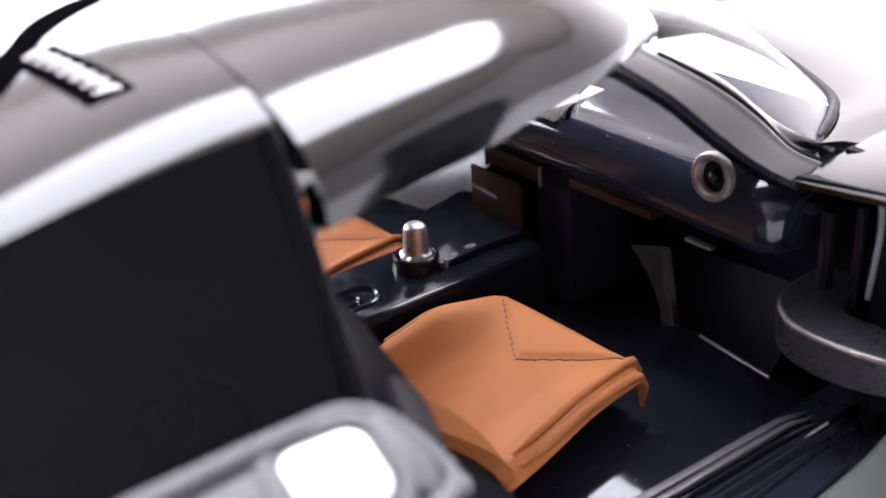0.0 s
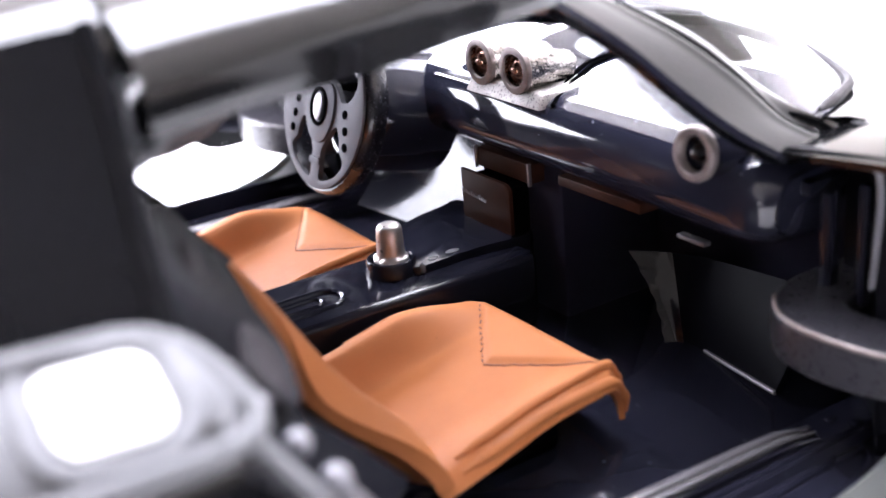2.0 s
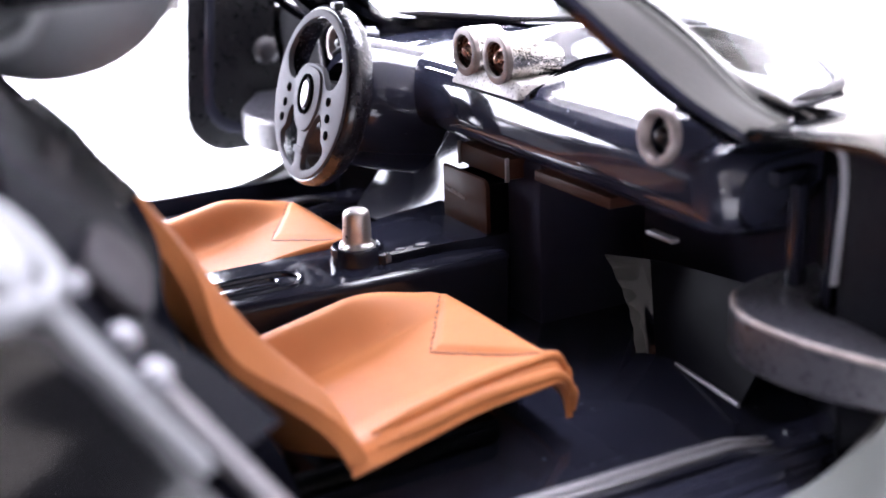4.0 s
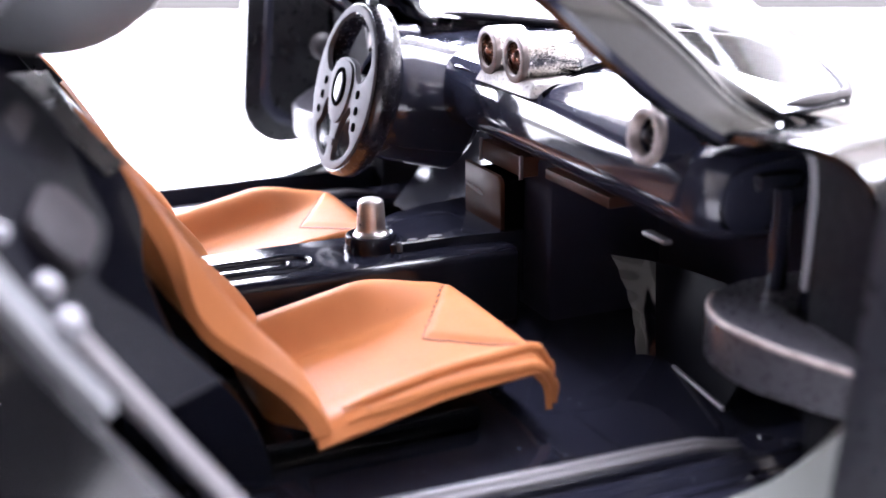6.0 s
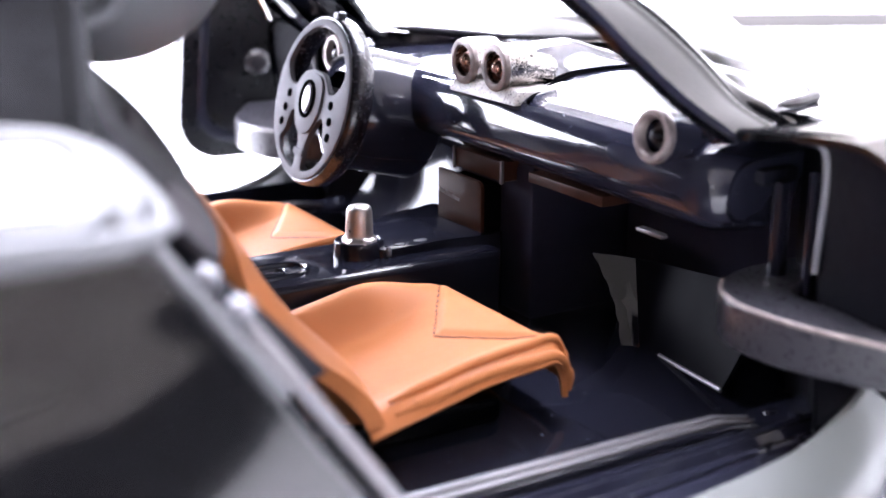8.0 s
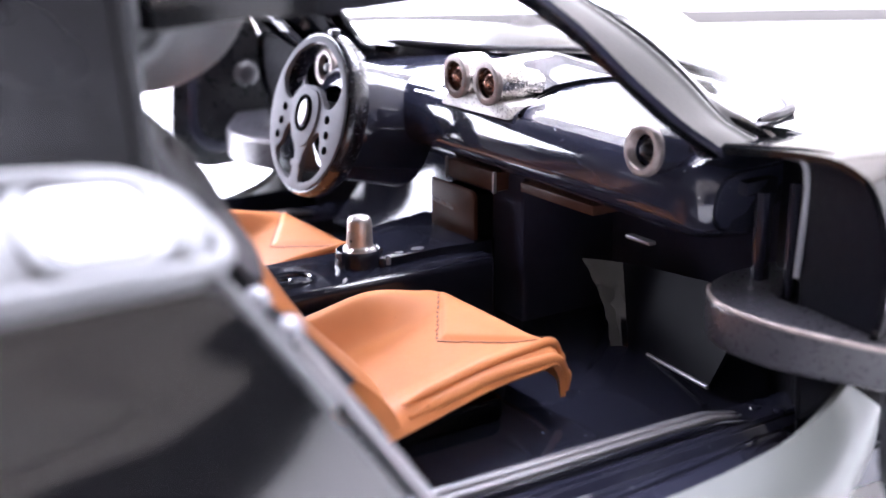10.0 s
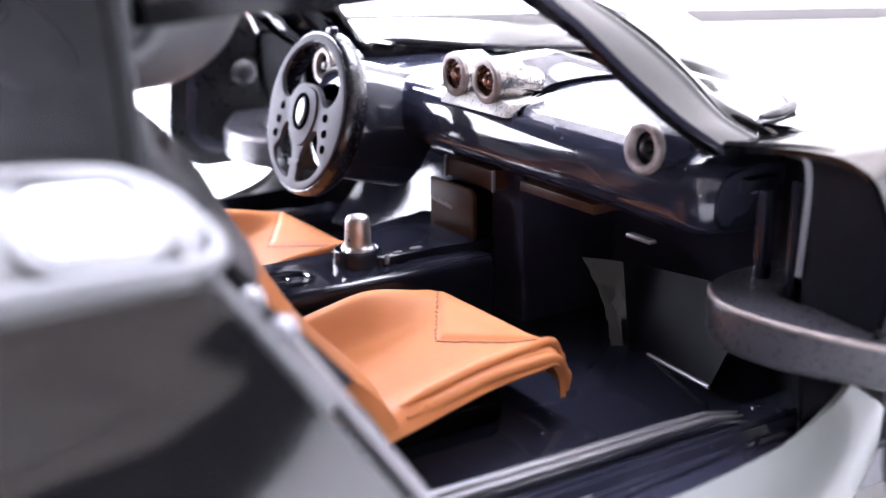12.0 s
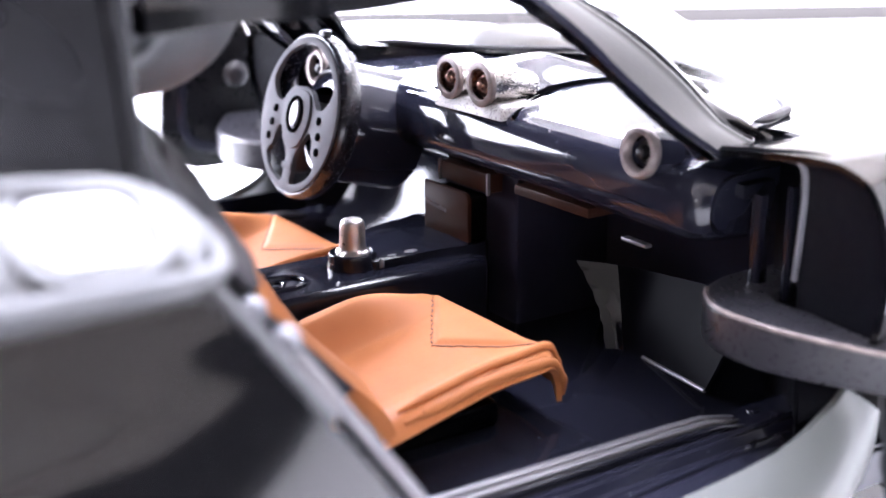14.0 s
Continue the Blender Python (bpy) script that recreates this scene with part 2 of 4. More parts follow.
def sweep(path, outline, up=(0, 0, 1), closed=False, cap=True, scale=None):
    """outline (sideways, up) carried along path; scale(t) may shrink it."""
    bm = bmesh.new()
    rings = []
    n = len(path)
    for i, p in enumerate(path):
        a, b = (path[i - 1], path[(i + 1) % n]) if closed else (path[max(i - 1, 0)], path[min(i + 1, n - 1)])
        ahead = (Vector(b) - Vector(a)).normalized()
        side = ahead.cross(Vector(up)).normalized()
        top = side.cross(ahead).normalized()
        s = scale(i / (n - 1)) if scale else 1.0
        rings.append([bm.verts.new(Vector(p) + side * (x * s) + top * (y * s)) for x, y in outline])
    m = len(outline)
    pairs = list(zip(rings, rings[1:])) + ([(rings[-1], rings[0])] if closed else [])
    for a, b in pairs:
        for k in range(m):
            bm.faces.new((a[k], a[(k + 1) % m], b[(k + 1) % m], b[k]))
    if cap and not closed:
        bm.faces.new(rings[0][::-1])
        bm.faces.new(rings[-1])
    bmesh.ops.recalc_face_normals(bm, faces=bm.faces)
    return bm


def circle(r, n=10, squash=1.0):
    return [(r * math.cos(2 * math.pi * k / n), r * squash * math.sin(2 * math.pi * k / n)) for k in range(n)]


def stadium(lx, ly, at, r, n=12):
    pts = []
    for s, a0 in ((1, -90), (-1, 90)):
        for k in range(n + 1):
            a = radians(a0 + 180 * k / n)
            pts.append((at[0] + s * lx + ly * math.cos(a), at[1] + ly * math.sin(a), at[2]))
    return sweep(pts, circle(r, 8), closed=True)


def soft_rect(w, h, r, n=4):
    pts = []
    for cx, cy, a0 in ((w / 2 - r, h / 2 - r, 0), (-w / 2 + r, h / 2 - r, 90), (-w / 2 + r, -h / 2 + r, 180), (w / 2 - r, -h / 2 + r, 270)):
        for k in range(n + 1):
            a = radians(a0 + 90 * k / n)
            pts.append((cx + r * math.cos(a), cy + r * math.sin(a)))
    return pts


def plate(outline, place, thick, bevel=0.0, holes=()):
    """A flat piece: outline (x, y) lifted to 3D by place(x, y, h), from h = 0 to thick."""
    bm = bmesh.new()
    loops = [outline, *holes]
    edges = []
    for loop in loops:
        vs = [bm.verts.new((x, y, 0)) for x, y in loop]
        edges += [bm.edges.new((vs[k], vs[(k + 1) % len(vs)])) for k in range(len(vs))]
    bmesh.ops.triangle_fill(bm, edges=edges, use_beauty=True, normal=(0, 0, 1))
    out = bmesh.ops.extrude_face_region(bm, geom=list(bm.faces))
    for v in [g for g in out["geom"] if isinstance(g, bmesh.types.BMVert)]:
        v.co.z += thick
    bmesh.ops.recalc_face_normals(bm, faces=bm.faces)
    if bevel:
        sharp = [e for e in bm.edges if len(e.link_faces) == 2 and e.calc_face_angle(0) > 0.9 and abs(e.verts[0].co.z - e.verts[1].co.z) < 1e-6
                 and e.verts[0].co.z > thick / 2]
        bmesh.ops.bevel(bm, geom=sharp, offset=bevel, segments=2, affect="EDGES", profile=0.5)
    for v in bm.verts:
        v.co = place(*v.co)
    bmesh.ops.recalc_face_normals(bm, faces=bm.faces)
    return bm


def oval(cx, cy, rx, ry, n=20, turn=0.0):
    c, s = math.cos(radians(turn)), math.sin(radians(turn))
    return [(cx + rx * math.cos(2 * math.pi * k / n) * c - ry * math.sin(2 * math.pi * k / n) * s,
             cy + rx * math.cos(2 * math.pi * k / n) * s + ry * math.sin(2 * math.pi * k / n) * c) for k in range(n)]


def bent(pts, n=4):
    """A closed outline rounded through its corner points."""
    m = len(pts)
    out = []
    for i in range(m):
        loop = [pts[(i + j - 1) % m] for j in range(4)]
        for k in range(n):
            u = k / n
            a, b, c, d = loop
            out.append(tuple(0.5 * (2 * q + (r - p) * u + (2 * p - 5 * q + 4 * r - w) * u * u + (3 * q - p - 3 * r + w) * u ** 3) for p, q, r, w in zip(a, b, c, d)))
    return out


def join(*meshes):
    out = bmesh.new()
    for bm in meshes:
        data = bpy.data.meshes.new("join")
        bm.to_mesh(data)
        bm.free()
        out.from_mesh(data)
        bpy.data.meshes.remove(data)
    return out


def mirrored(bm):
    for v in bm.verts:
        v.co.y = -v.co.y
    bmesh.ops.reverse_faces(bm, faces=bm.faces)
    return bm


def thing(name, label, category, at):
    ob = new(name)
    ob.location = scaled(at)
    ORIGIN[ob] = Vector(at)
    return tagged(ob, label=label, category=category)


def part(name, bm, mat, parent=None, label="", at=None, angle=40):
    """Links a bmesh, laid out in centimetres of the world, as one mesh under parent."""
    base = ORIGIN[parent] if parent else Vector((0, 0, 0))
    own = Vector(at) if at is not None else base
    for v in bm.verts:
        v.co = (v.co - own) * CM
    data = bpy.data.meshes.new(name)
    bm.to_mesh(data)
    bm.free()
    data.materials.append(mat)
    for poly in data.polygons:
        poly.use_smooth = True
    data.set_sharp_from_angle(angle=radians(angle))
    ob = new(name, data)
    ob.location = (own - base) * CM
    if parent:
        ob.parent = parent
    ORIGIN[ob] = own
    return tagged(ob, label=label)


def structure(name, bm, mat, label):
    return tagged(part(name, bm, mat), label=label, kind="structure")


# ---- the setting: table and room ----
structure("ground", box((-120, -62, GROUND - 3), (110, 90, GROUND), 0.3), WHITE, "white smooth tabletop under the toy car")
def board_strip():
    bm = box((-105, 30.6, GROUND - 0.2), (94, 37, GROUND + 0.04), 0.015)
    bmesh.ops.rotate(bm, verts=bm.verts, cent=(0, 0, 0), matrix=Matrix.Rotation(radians(-28.5), 3, "Z"))
    return bm


structure("trim", board_strip(), STRIP_GREY, "pale beige strip across the white table")
structure("floor", box((-170, -170, -76), (170, 170, -72)), BEIGE, "pale floor of the room")
structure("wall_north", box((-170, 165, -72), (170, 170, 110)), WALL, "bright white painted wall")
structure("wall_east", box((165, -170, -72), (170, 165, 110)), BEIGE, "beige painted wall")
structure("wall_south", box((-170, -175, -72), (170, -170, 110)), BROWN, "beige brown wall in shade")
# unseen dark board, added for the dark band reflected in the flank
structure("dark_reflection_board", box((-170, -170, -72), (170, -166, 56), 0.5), MATTE, "unseen dark board added to darken reflections in the car's side")
structure("wall_west", box((-175, -170, -72), (-170, 165, 110)), TAUPE, "taupe painted wall")
structure("ceiling", box((-170, -170, 110), (170, 170, 114)), TAUPE, "warm grey painted ceiling")

# ---- the toy car ----
car = thing("toy_car", "dark grey die-cast toy sports car with doors open and tan seats", "toy car", (0, 0, GROUND))


def both(name, make, mat, label="", angle=40, parent=None):
    """A part and its mirror image on the other side of the car."""
    a = part(name, make(), mat, parent or car, label, angle=angle)
    b = part(name, mirrored(make()), mat, parent or car, label, angle=angle)
    return a, b


# roof
RAIL = [(-2.86, -3.62, 3.88), (-2.3, -3.5, 3.89), (-1.6, -3.35, 3.88), (-1.0, -3.2, 3.90), (-0.2, -3.0, 3.93), (0.45, -2.62, 3.84), (1.0, -2.2, 3.64)]
CROWN = [(-2.86, 4.74), (-2.3, 4.76), (-1.6, 4.76), (-1.0, 4.73), (-0.2, 4.58), (0.45, 4.38), (1.25, 4.02)]


def roof_point(u, v):
    rx, ry, rz = spline(RAIL, u)
    cx, cz = spline(CROWN, u)
    a = math.pi * v
    c, s = math.cos(a), math.sin(a)
    y = ry * math.copysign(abs(c) ** 0.72, c)
    k = abs(s) ** 0.8
    return (rx + (cx - rx) * k, y, rz + (cz - rz) * k)


part("roof", grid(roof_point, 48, 64, thick=0.14), PAINT, car, "glossy dark grey roof panel reflecting the room")


def canopy_point(u, v):
    x = -2.885 - 5.235 * u
    a = math.pi * v
    c, s = math.cos(a), math.sin(a)
    edge = -3.36 - 0.1 * u
    top = 4.74 - 1.5 * u ** 1.5
    low = 4.12 - 0.8 * u ** 1.6
    return (x, edge * math.copysign(abs(c) ** 0.72, c), low + (top - low) * abs(s) ** 0.8)


part("engine_cover", grid(canopy_point, 40, 56, thick=0.14), PAINT, car, "glossy dark grey rear deck behind the roof seam")


def side_glass(u, v):
    x = -3.0 - 0.2 * v ** 1.5 - 4.4 * u
    y = -3.31 - (0.98 - 0.05 * u) * v + 0.04 * math.sin(math.pi * v)
    return (x, y, 4.36 - 0.9 * u ** 1.6 * (1 - v) - (1.07 - 0.25 * u) * v)


both("quarter_window", lambda: grid(side_glass, 24, 16, thick=0.1), SMOKED, "glossy black panel behind the door")


def rib_path():
    return [(x + 0.02, y, z) for x, y, z in (side_glass(0.0, k / 16) for k in range(17))]


both("pillar_rib", lambda: sweep(rib_path(), soft_rect(0.1, 0.07, 0.03, 3), up=(0, 1, 0)), SMOKED, "thin black rib beside the door opening")

# A-pillars
PILLAR_IN = [(-0.26, -2.8, 3.9), (0.26, -2.82, 3.6), (0.69, -2.9, 3.27), (1.06, -2.99, 2.93), (1.38, -3.1, 2.62)]
PILLAR_EDGE = [(-0.2, -3.0, 3.93), (0.22, -3.08, 3.61), (0.59, -3.15, 3.27), (0.99, -3.24, 2.93), (1.4, -3.3, 2.66)]
PILLAR_RIDGE = [(0.2, -2.8, 3.92), (0.76, -2.94, 3.55), (1.17, -3.03, 3.22), (1.53, -3.11, 2.88), (1.85, -3.2, 2.68)]
PILLAR_GLASS = [(0.6, -2.5, 3.82), (1.04, -2.8, 3.52), (1.4, -2.92, 3.19), (1.72, -2.98, 2.85), (2.0, -3.02, 2.7)]
PILLAR_OUT = [(1.0, -2.2, 3.64), (1.3, -2.45, 3.4), (1.7, -2.8, 3.02), (2.0, -3.02, 2.78), (2.2, -3.1, 2.62)]


def pillar_point(u, v):
    a, b, c, d = (spline(line, u) for line in (PILLAR_EDGE, PILLAR_RIDGE, PILLAR_GLASS, PILLAR_OUT))
    x, y, z = spline([a, b, c, d], v)
    crease = max(0.0, 1 - abs(v - 0.36) / 0.05)
    return (x, y - 0.012 * crease, z + 0.014 * crease)


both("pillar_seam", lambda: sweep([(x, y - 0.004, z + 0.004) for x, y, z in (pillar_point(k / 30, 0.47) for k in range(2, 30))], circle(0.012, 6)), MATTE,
     "thin dark line along the windscreen pillar")
both("windscreen_pillar", lambda: grid(pillar_point, 40, 40, thick=0.08), PAINT, "glossy dark grey windscreen pillar")


def pillar_trim(u, v):
    ragged = 0.006 * math.sin(37 * u) * math.sin(11 * u + 1) * (1 - v)
    x, y, z = lerp(spline(PILLAR_IN, u), spline(PILLAR_EDGE, u), v)
    return (x - ragged, y, z - ragged - 0.01)


both("pillar_trim", lambda: grid(pillar_trim, 60, 8, thick=0.05, toward=(2, -3, 4)), BLACK, "black inner face of the windscreen pillar")
COWL = [(2.02, -3.0, 2.79), (2.7, -2.65, 2.72), (3.25, -2.2, 2.68), (3.75, -1.1, 2.75), (3.9, 0, 2.8)]


def screen_point(u, v):
    side = abs(2 * v - 1)
    sign = 1 if v > 0.5 else -1
    hx, hy, hz = roof_point(1.0, 0.5 - 0.5 * side if v < 0.5 else 0.5 + 0.5 * side)
    bx, by, bz = spline(COWL, 1 - side)
    top, low = (hx, hy, hz - 0.02), (bx, -by * sign if sign > 0 else by, bz)
    x, y, z = lerp(top, low, u)
    k = math.sin(math.pi * u)
    return (x + 0.12 * k * (1 - side), y, z + 0.22 * k * (1 - side ** 2))


glass = part("windscreen", grid(screen_point, 16, 36, thick=0.02), GLASS, car, "clear plastic windscreen")
glass.visible_shadow = False


def gasket():
    pts = [spline(COWL, 0.04 + 0.95 * k / 32) for k in range(33)]
    return sweep([(x + 0.01, y, z + 0.015) for x, y, z in pts], circle(0.045, 8), scale=lambda t: 0.35 + 0.65 * smoothstep(0.0, 0.12, t) * (1 - 0.4 * smoothstep(0.3, 0.6, t)))


both("windscreen_gasket", gasket, MATTE, "black rubber gasket at the foot of the windscreen")

# front fenders and bonnet
FENDER = [(1.44, -2.9, 2.66), (1.38, -3.45, 2.75), (1.35, -4.1, 2.83), (1.35, -4.45, 2.81), (1.36, -4.68, 2.66), (1.42, -4.78, 2.2),
          (1.5, -4.66, 1.65), (1.52, -4.46, 1.28)]


def fender_point(u, v):
    x, y, z = spline(FENDER, v)
    f = u ** 1.1
    hump = 0.1 * math.sin(math.pi * min(u * 1.25, 1.0)) * (1 - smoothstep(0.35, 0.7, v)) * smoothstep(0.0, 0.4, v)
    drop = (0.9 * u ** 1.8) * (1 - 0.6 * v)
    return (x + 6.5 * f + 0.3 * v * u, y * (1 - 0.13 * u - 0.08 * smoothstep(0.5, 1.0, v) * u), z + hump - drop)


both("front_fender", lambda: grid(fender_point, 40, 40, thick=0.05), PAINT, "glossy dark grey front fender")


def bonnet_point(u, v):
    side = abs(2 * v - 1)
    sign = 1 if v > 0.5 else -1
    bx, by, bz = spline(COWL, 1 - side)
    x0, y0, z0 = bx + 0.06, abs(by) * sign, bz - 0.03
    x1, y1, z1 = 8.0, 2.6 * side * sign, 1.75
    k = math.sin(math.pi * u)
    edge = smoothstep(0.86, 1.0, side) * smoothstep(0.0, 0.15, u)
    return (x0 + (x1 - x0) * u, (y0 + (y1 - y0) * u) * (1 + 0.1 * edge), z0 + (z1 - z0) * u ** 1.6 - 0.1 * k * side - 0.14 * edge)


part("bonnet", grid(bonnet_point, 24, 32, thick=0.1), PAINT, car, "glossy dark grey bonnet")

# side skirt below the door opening
SKIRT = [(1.52, -4.46, 1.27), (1.42, -4.42, 1.13), (1.05, -4.36, 0.93), (0.3, -4.31, 0.8), (-0.8, -4.32, 0.78), (-1.55, -4.38, 0.86)]
SKIRT_LOW = [(1.95, -4.42, 0.95), (1.88, -4.44, 0.66), (1.35, -4.6, 0.42), (0.4, -4.72, 0.3), (-0.8, -4.75, 0.26), (-1.6, -4.78, 0.26)]


def skirt_point(u, v):
    x, y, z = lerp(spline(SKIRT, u), spline(SKIRT_LOW, u), v)
    return (x, y - 0.1 * math.sin(math.pi * v), z)


both("side_skirt", lambda: grid(skirt_point, 40, 10, thick=0.1), SKIRT_SHEEN, "sill below the door opening, table's reflection put into its grey")

# rear quarters
SHOULDER = [(-4.24, 3.26), (-4.33, 3.32), (-4.5, 3.29), (-4.7, 3.17), (-4.84, 3.03), (-4.92, 2.88), (-4.98, 2.68), (-5.04, 2.42),
            (-5.085, 1.95), (-5.09, 1.45), (-5.03, 0.9), (-4.9, 0.3)]


def jamb_x(z):
    return -2.81 + 0.68 * (2.5 - z)


def quarter_point(u, v):
    y, z = spline(SHOULDER, v)
    x0 = jamb_x(z) + 0.2 * smoothstep(2.98, 3.2, z)
    w = u ** 1.15
    swell = 0.34 * math.sin(math.pi * min(w * 1.4, 1.0)) * smoothstep(0.42, 0.85, v)
    x = x0 + (-8.2 - x0) * w
    lift = min(x0 - x, 2.0) * (1 - smoothstep(0.0, 0.4, v))
    return (x, y - swell - 0.11 * lift, z - 0.5 * w * w * (1 - v) + 0.09 * lift)


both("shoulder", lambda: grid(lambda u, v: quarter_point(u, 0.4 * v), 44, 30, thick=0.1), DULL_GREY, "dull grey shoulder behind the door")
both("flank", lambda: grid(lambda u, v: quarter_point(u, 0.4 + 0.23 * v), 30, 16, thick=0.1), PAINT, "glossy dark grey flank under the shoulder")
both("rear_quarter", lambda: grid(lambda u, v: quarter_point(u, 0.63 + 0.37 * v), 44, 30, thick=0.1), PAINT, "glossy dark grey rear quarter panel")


def jamb_point(u, v):
    y, z = spline(SHOULDER, 0.25 + 0.75 * u)
    x = jamb_x(z) - 0.04
    return (x - 0.35 * v, y + (-3.25 - y) * v, z)


both("door_jamb", lambda: grid(jamb_point, 30, 8, thick=0.06), SATIN, "black plastic door jamb")


def jamb_strip():
    path = []
    for k in range(25):
        y, z = spline(SHOULDER, 0.6 + 0.38 * k / 24)
        path.append((jamb_x(z) + 0.17, y + 0.36, z))
    return sweep(path, circle(0.05, 10), up=(0, 1, 0))


both("weather_strip", jamb_strip, GREY, "grey edge strip of the door opening")

def latch_plate():
    path = []
    for k in range(17):
        y, z = spline(SHOULDER, 0.3 + 0.36 * k / 16)
        path.append((jamb_x(z) + 0.08, y + 0.3, z - 0.03))
    return sweep(path, soft_rect(0.34, 0.1, 0.04, 3), up=(0.6, 0, 0.8))


both("latch_plate", latch_plate, DULL_GREY, "dull grey plate round the door latch")


# inner lining between the window rib and the seat
LINING_OUT = [(-2.99, -3.36, 4.05), (-3.0, -3.55, 3.9), (-3.02, -3.75, 3.75), (-3.04, -3.9, 3.55), (-3.05, -4.05, 3.35), (-3.05, -4.15, 3.1), (-2.98, -4.2, 2.9), (-2.88, -4.25, 2.7),
              (-2.72, -4.3, 2.42), (-2.4, -4.35, 2.0)]
LINING_IN = [(-2.97, -3.08, 3.75), (-2.86, -3.07, 3.53), (-2.62, -3.07, 3.28), (-2.48, -3.19, 3.06), (-2.43, -3.37, 2.88), (-2.37, -3.53, 2.69), (-2.43, -3.75, 2.6), (-2.5, -3.93, 2.54),
             (-2.28, -3.9, 2.31), (-1.95, -3.9, 1.93)]
LINING_FACE = Vector((0.69, -0.4, 0.61)).normalized()
LINING_UP = LINING_FACE.cross(Vector((0, 1, 0))).normalized()
LINING_SIDE = LINING_FACE.cross(LINING_UP)


def lining_point(u, v):
    x, y, z = lerp(spline(LINING_OUT, u), spline(LINING_IN, u), v)
    dip = 0.05 * math.sin(math.pi * v) * (1 - smoothstep(0.3, 0.5, u))
    return (x - dip, y + 0.5 * dip, z - dip)


def on_lining(spot, x, y, h):
    return tuple(Vector(spot) + LINING_SIDE * x + LINING_UP * y + LINING_FACE * h)


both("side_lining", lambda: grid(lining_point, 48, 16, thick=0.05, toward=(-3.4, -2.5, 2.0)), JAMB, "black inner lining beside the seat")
both("lining_band", lambda: plate(soft_rect(0.5, 0.13, 0.05, 4), lambda x, y, h: on_lining((-2.78, -3.52, 3.17), x, y, h), 0.04, 0.012), MATTE, "dull grey band across the lining")
both("lining_bolt", lambda: lathe([(0.1, -0.02), (0.1, 0.02), (0.085, 0.035), (0.065, 0.03), (0.06, 0.005), (0.03, 0.0), (0, 0.002)], (-2.71, -3.6, 2.97), tuple(LINING_FACE), 24), MATTE, "round black bolt in the lining")
both("latch_cover", lambda: plate(soft_rect(0.46, 0.36, 0.14, 6), lambda x, y, h: on_lining((-2.62, -3.88, 2.8), x, y, h - 0.02), 0.06, 0.02), MATTE, "rounded blue-grey cover of the door latch")


def front_jamb(u, v):
    x, y, z = spline(FENDER, 0.1 + 0.9 * u)
    x, y, z = x + 0.06, y + 0.05, z - 0.05 * (1 - u)
    low = (1.72, -3.86, 1.9 - 1.2 * u)
    top = (1.62, -3.4 - 0.45 * smoothstep(0, 0.3, u), 2.68 - 0.8 * smoothstep(0.2, 1.0, u))
    inner = lerp(top, low, smoothstep(0.25, 1, u))
    return lerp((x, y, z), inner, v)


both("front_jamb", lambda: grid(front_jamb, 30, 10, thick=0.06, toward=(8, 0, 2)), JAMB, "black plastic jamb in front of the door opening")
def hinge_recess():
    return grid(lambda u, v: (1.7 + 0.5 * math.sin(math.pi * 0.5 * u), -3.9 + 0.75 * u, 2.72 - 2.1 * v), 10, 6, thick=0.08, toward=(8, 0, 2))


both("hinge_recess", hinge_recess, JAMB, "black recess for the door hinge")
both("hinge_bracket", lambda: join(box((1.75, -3.22, 2.28), (2.1, -2.95, 2.4), 0.03), box((1.8, -3.35, 1.6), (1.92, -3.24, 2.34), 0.03),
                                   box((1.85, -3.6, 1.55), (1.95, -3.52, 2.45), 0.03)), CONSOLE, "black bracket of the door hinge")
STRIP = [(1.58, -3.3, 2.7), (1.57, -3.6, 2.735), (1.56, -3.8, 2.74), (1.57, -3.9, 2.69), (1.6, -3.91, 2.5), (1.62, -3.88, 2.2), (1.64, -3.84, 1.85)]
both("jamb_strip", lambda: sweep([spline(STRIP, k / 30) for k in range(31)], circle(0.026, 8), up=(1, 0, 0)), PALE, "grey rounded strip along the jamb")

# tub
part("cabin_floor", box((-3.0, -3.3, 0.35), (2.7, 3.3, 0.52), 0.04), BLACK, car, "glossy black cabin floor")
part("rear_bulkhead", box((-3.2, -3.45, 0.4), (-3.05, 3.45, 3.9), 0.05), SATIN, car, "black bulkhead behind the seats")
part("firewall", box((2.7, -3.95, 0.4), (2.85, 3.95, 2.5), 0.05), FOOTWELL, car, "black firewall")


both("inner_arch", lambda: join(box((1.92, -4.05, 0.3), (2.72, -3.95, 2.45), 0.02), box((1.3, -4.28, 0.26), (2.72, -3.2, 0.44), 0.02)), CONSOLE, "black inner wheel arch behind the door opening")
part("sill_rail", box((-2.6, 4.17, 0.5), (2.0, 4.25, 0.85), 0.02), CONSOLE, car, "straight black rail along the door sill")


def sill_base():
    prof = [(-3.28, 0.4), (-3.28, 0.62), (-3.4, 0.7), (-3.72, 0.72), (-3.78, 0.6), (-4.3, 0.6), (-4.34, 0.3), (-3.3, 0.3)]
    bm = bmesh.new()
    ends = [[bm.verts.new((x, y, z)) for y, z in prof] for x in (-2.6, 2.3)]
    n = len(prof)
    for k in range(n):
        bm.faces.new((ends[0][k], ends[0][(k + 1) % n], ends[1][(k + 1) % n], ends[1][k]))
    bm.faces.new(ends[0]), bm.faces.new(ends[1][::-1])
    bmesh.ops.recalc_face_normals(bm, faces=bm.faces)
    bmesh.ops.bevel(bm, geom=list(bm.edges), offset=0.03, segments=2, affect="EDGES")
    return bm


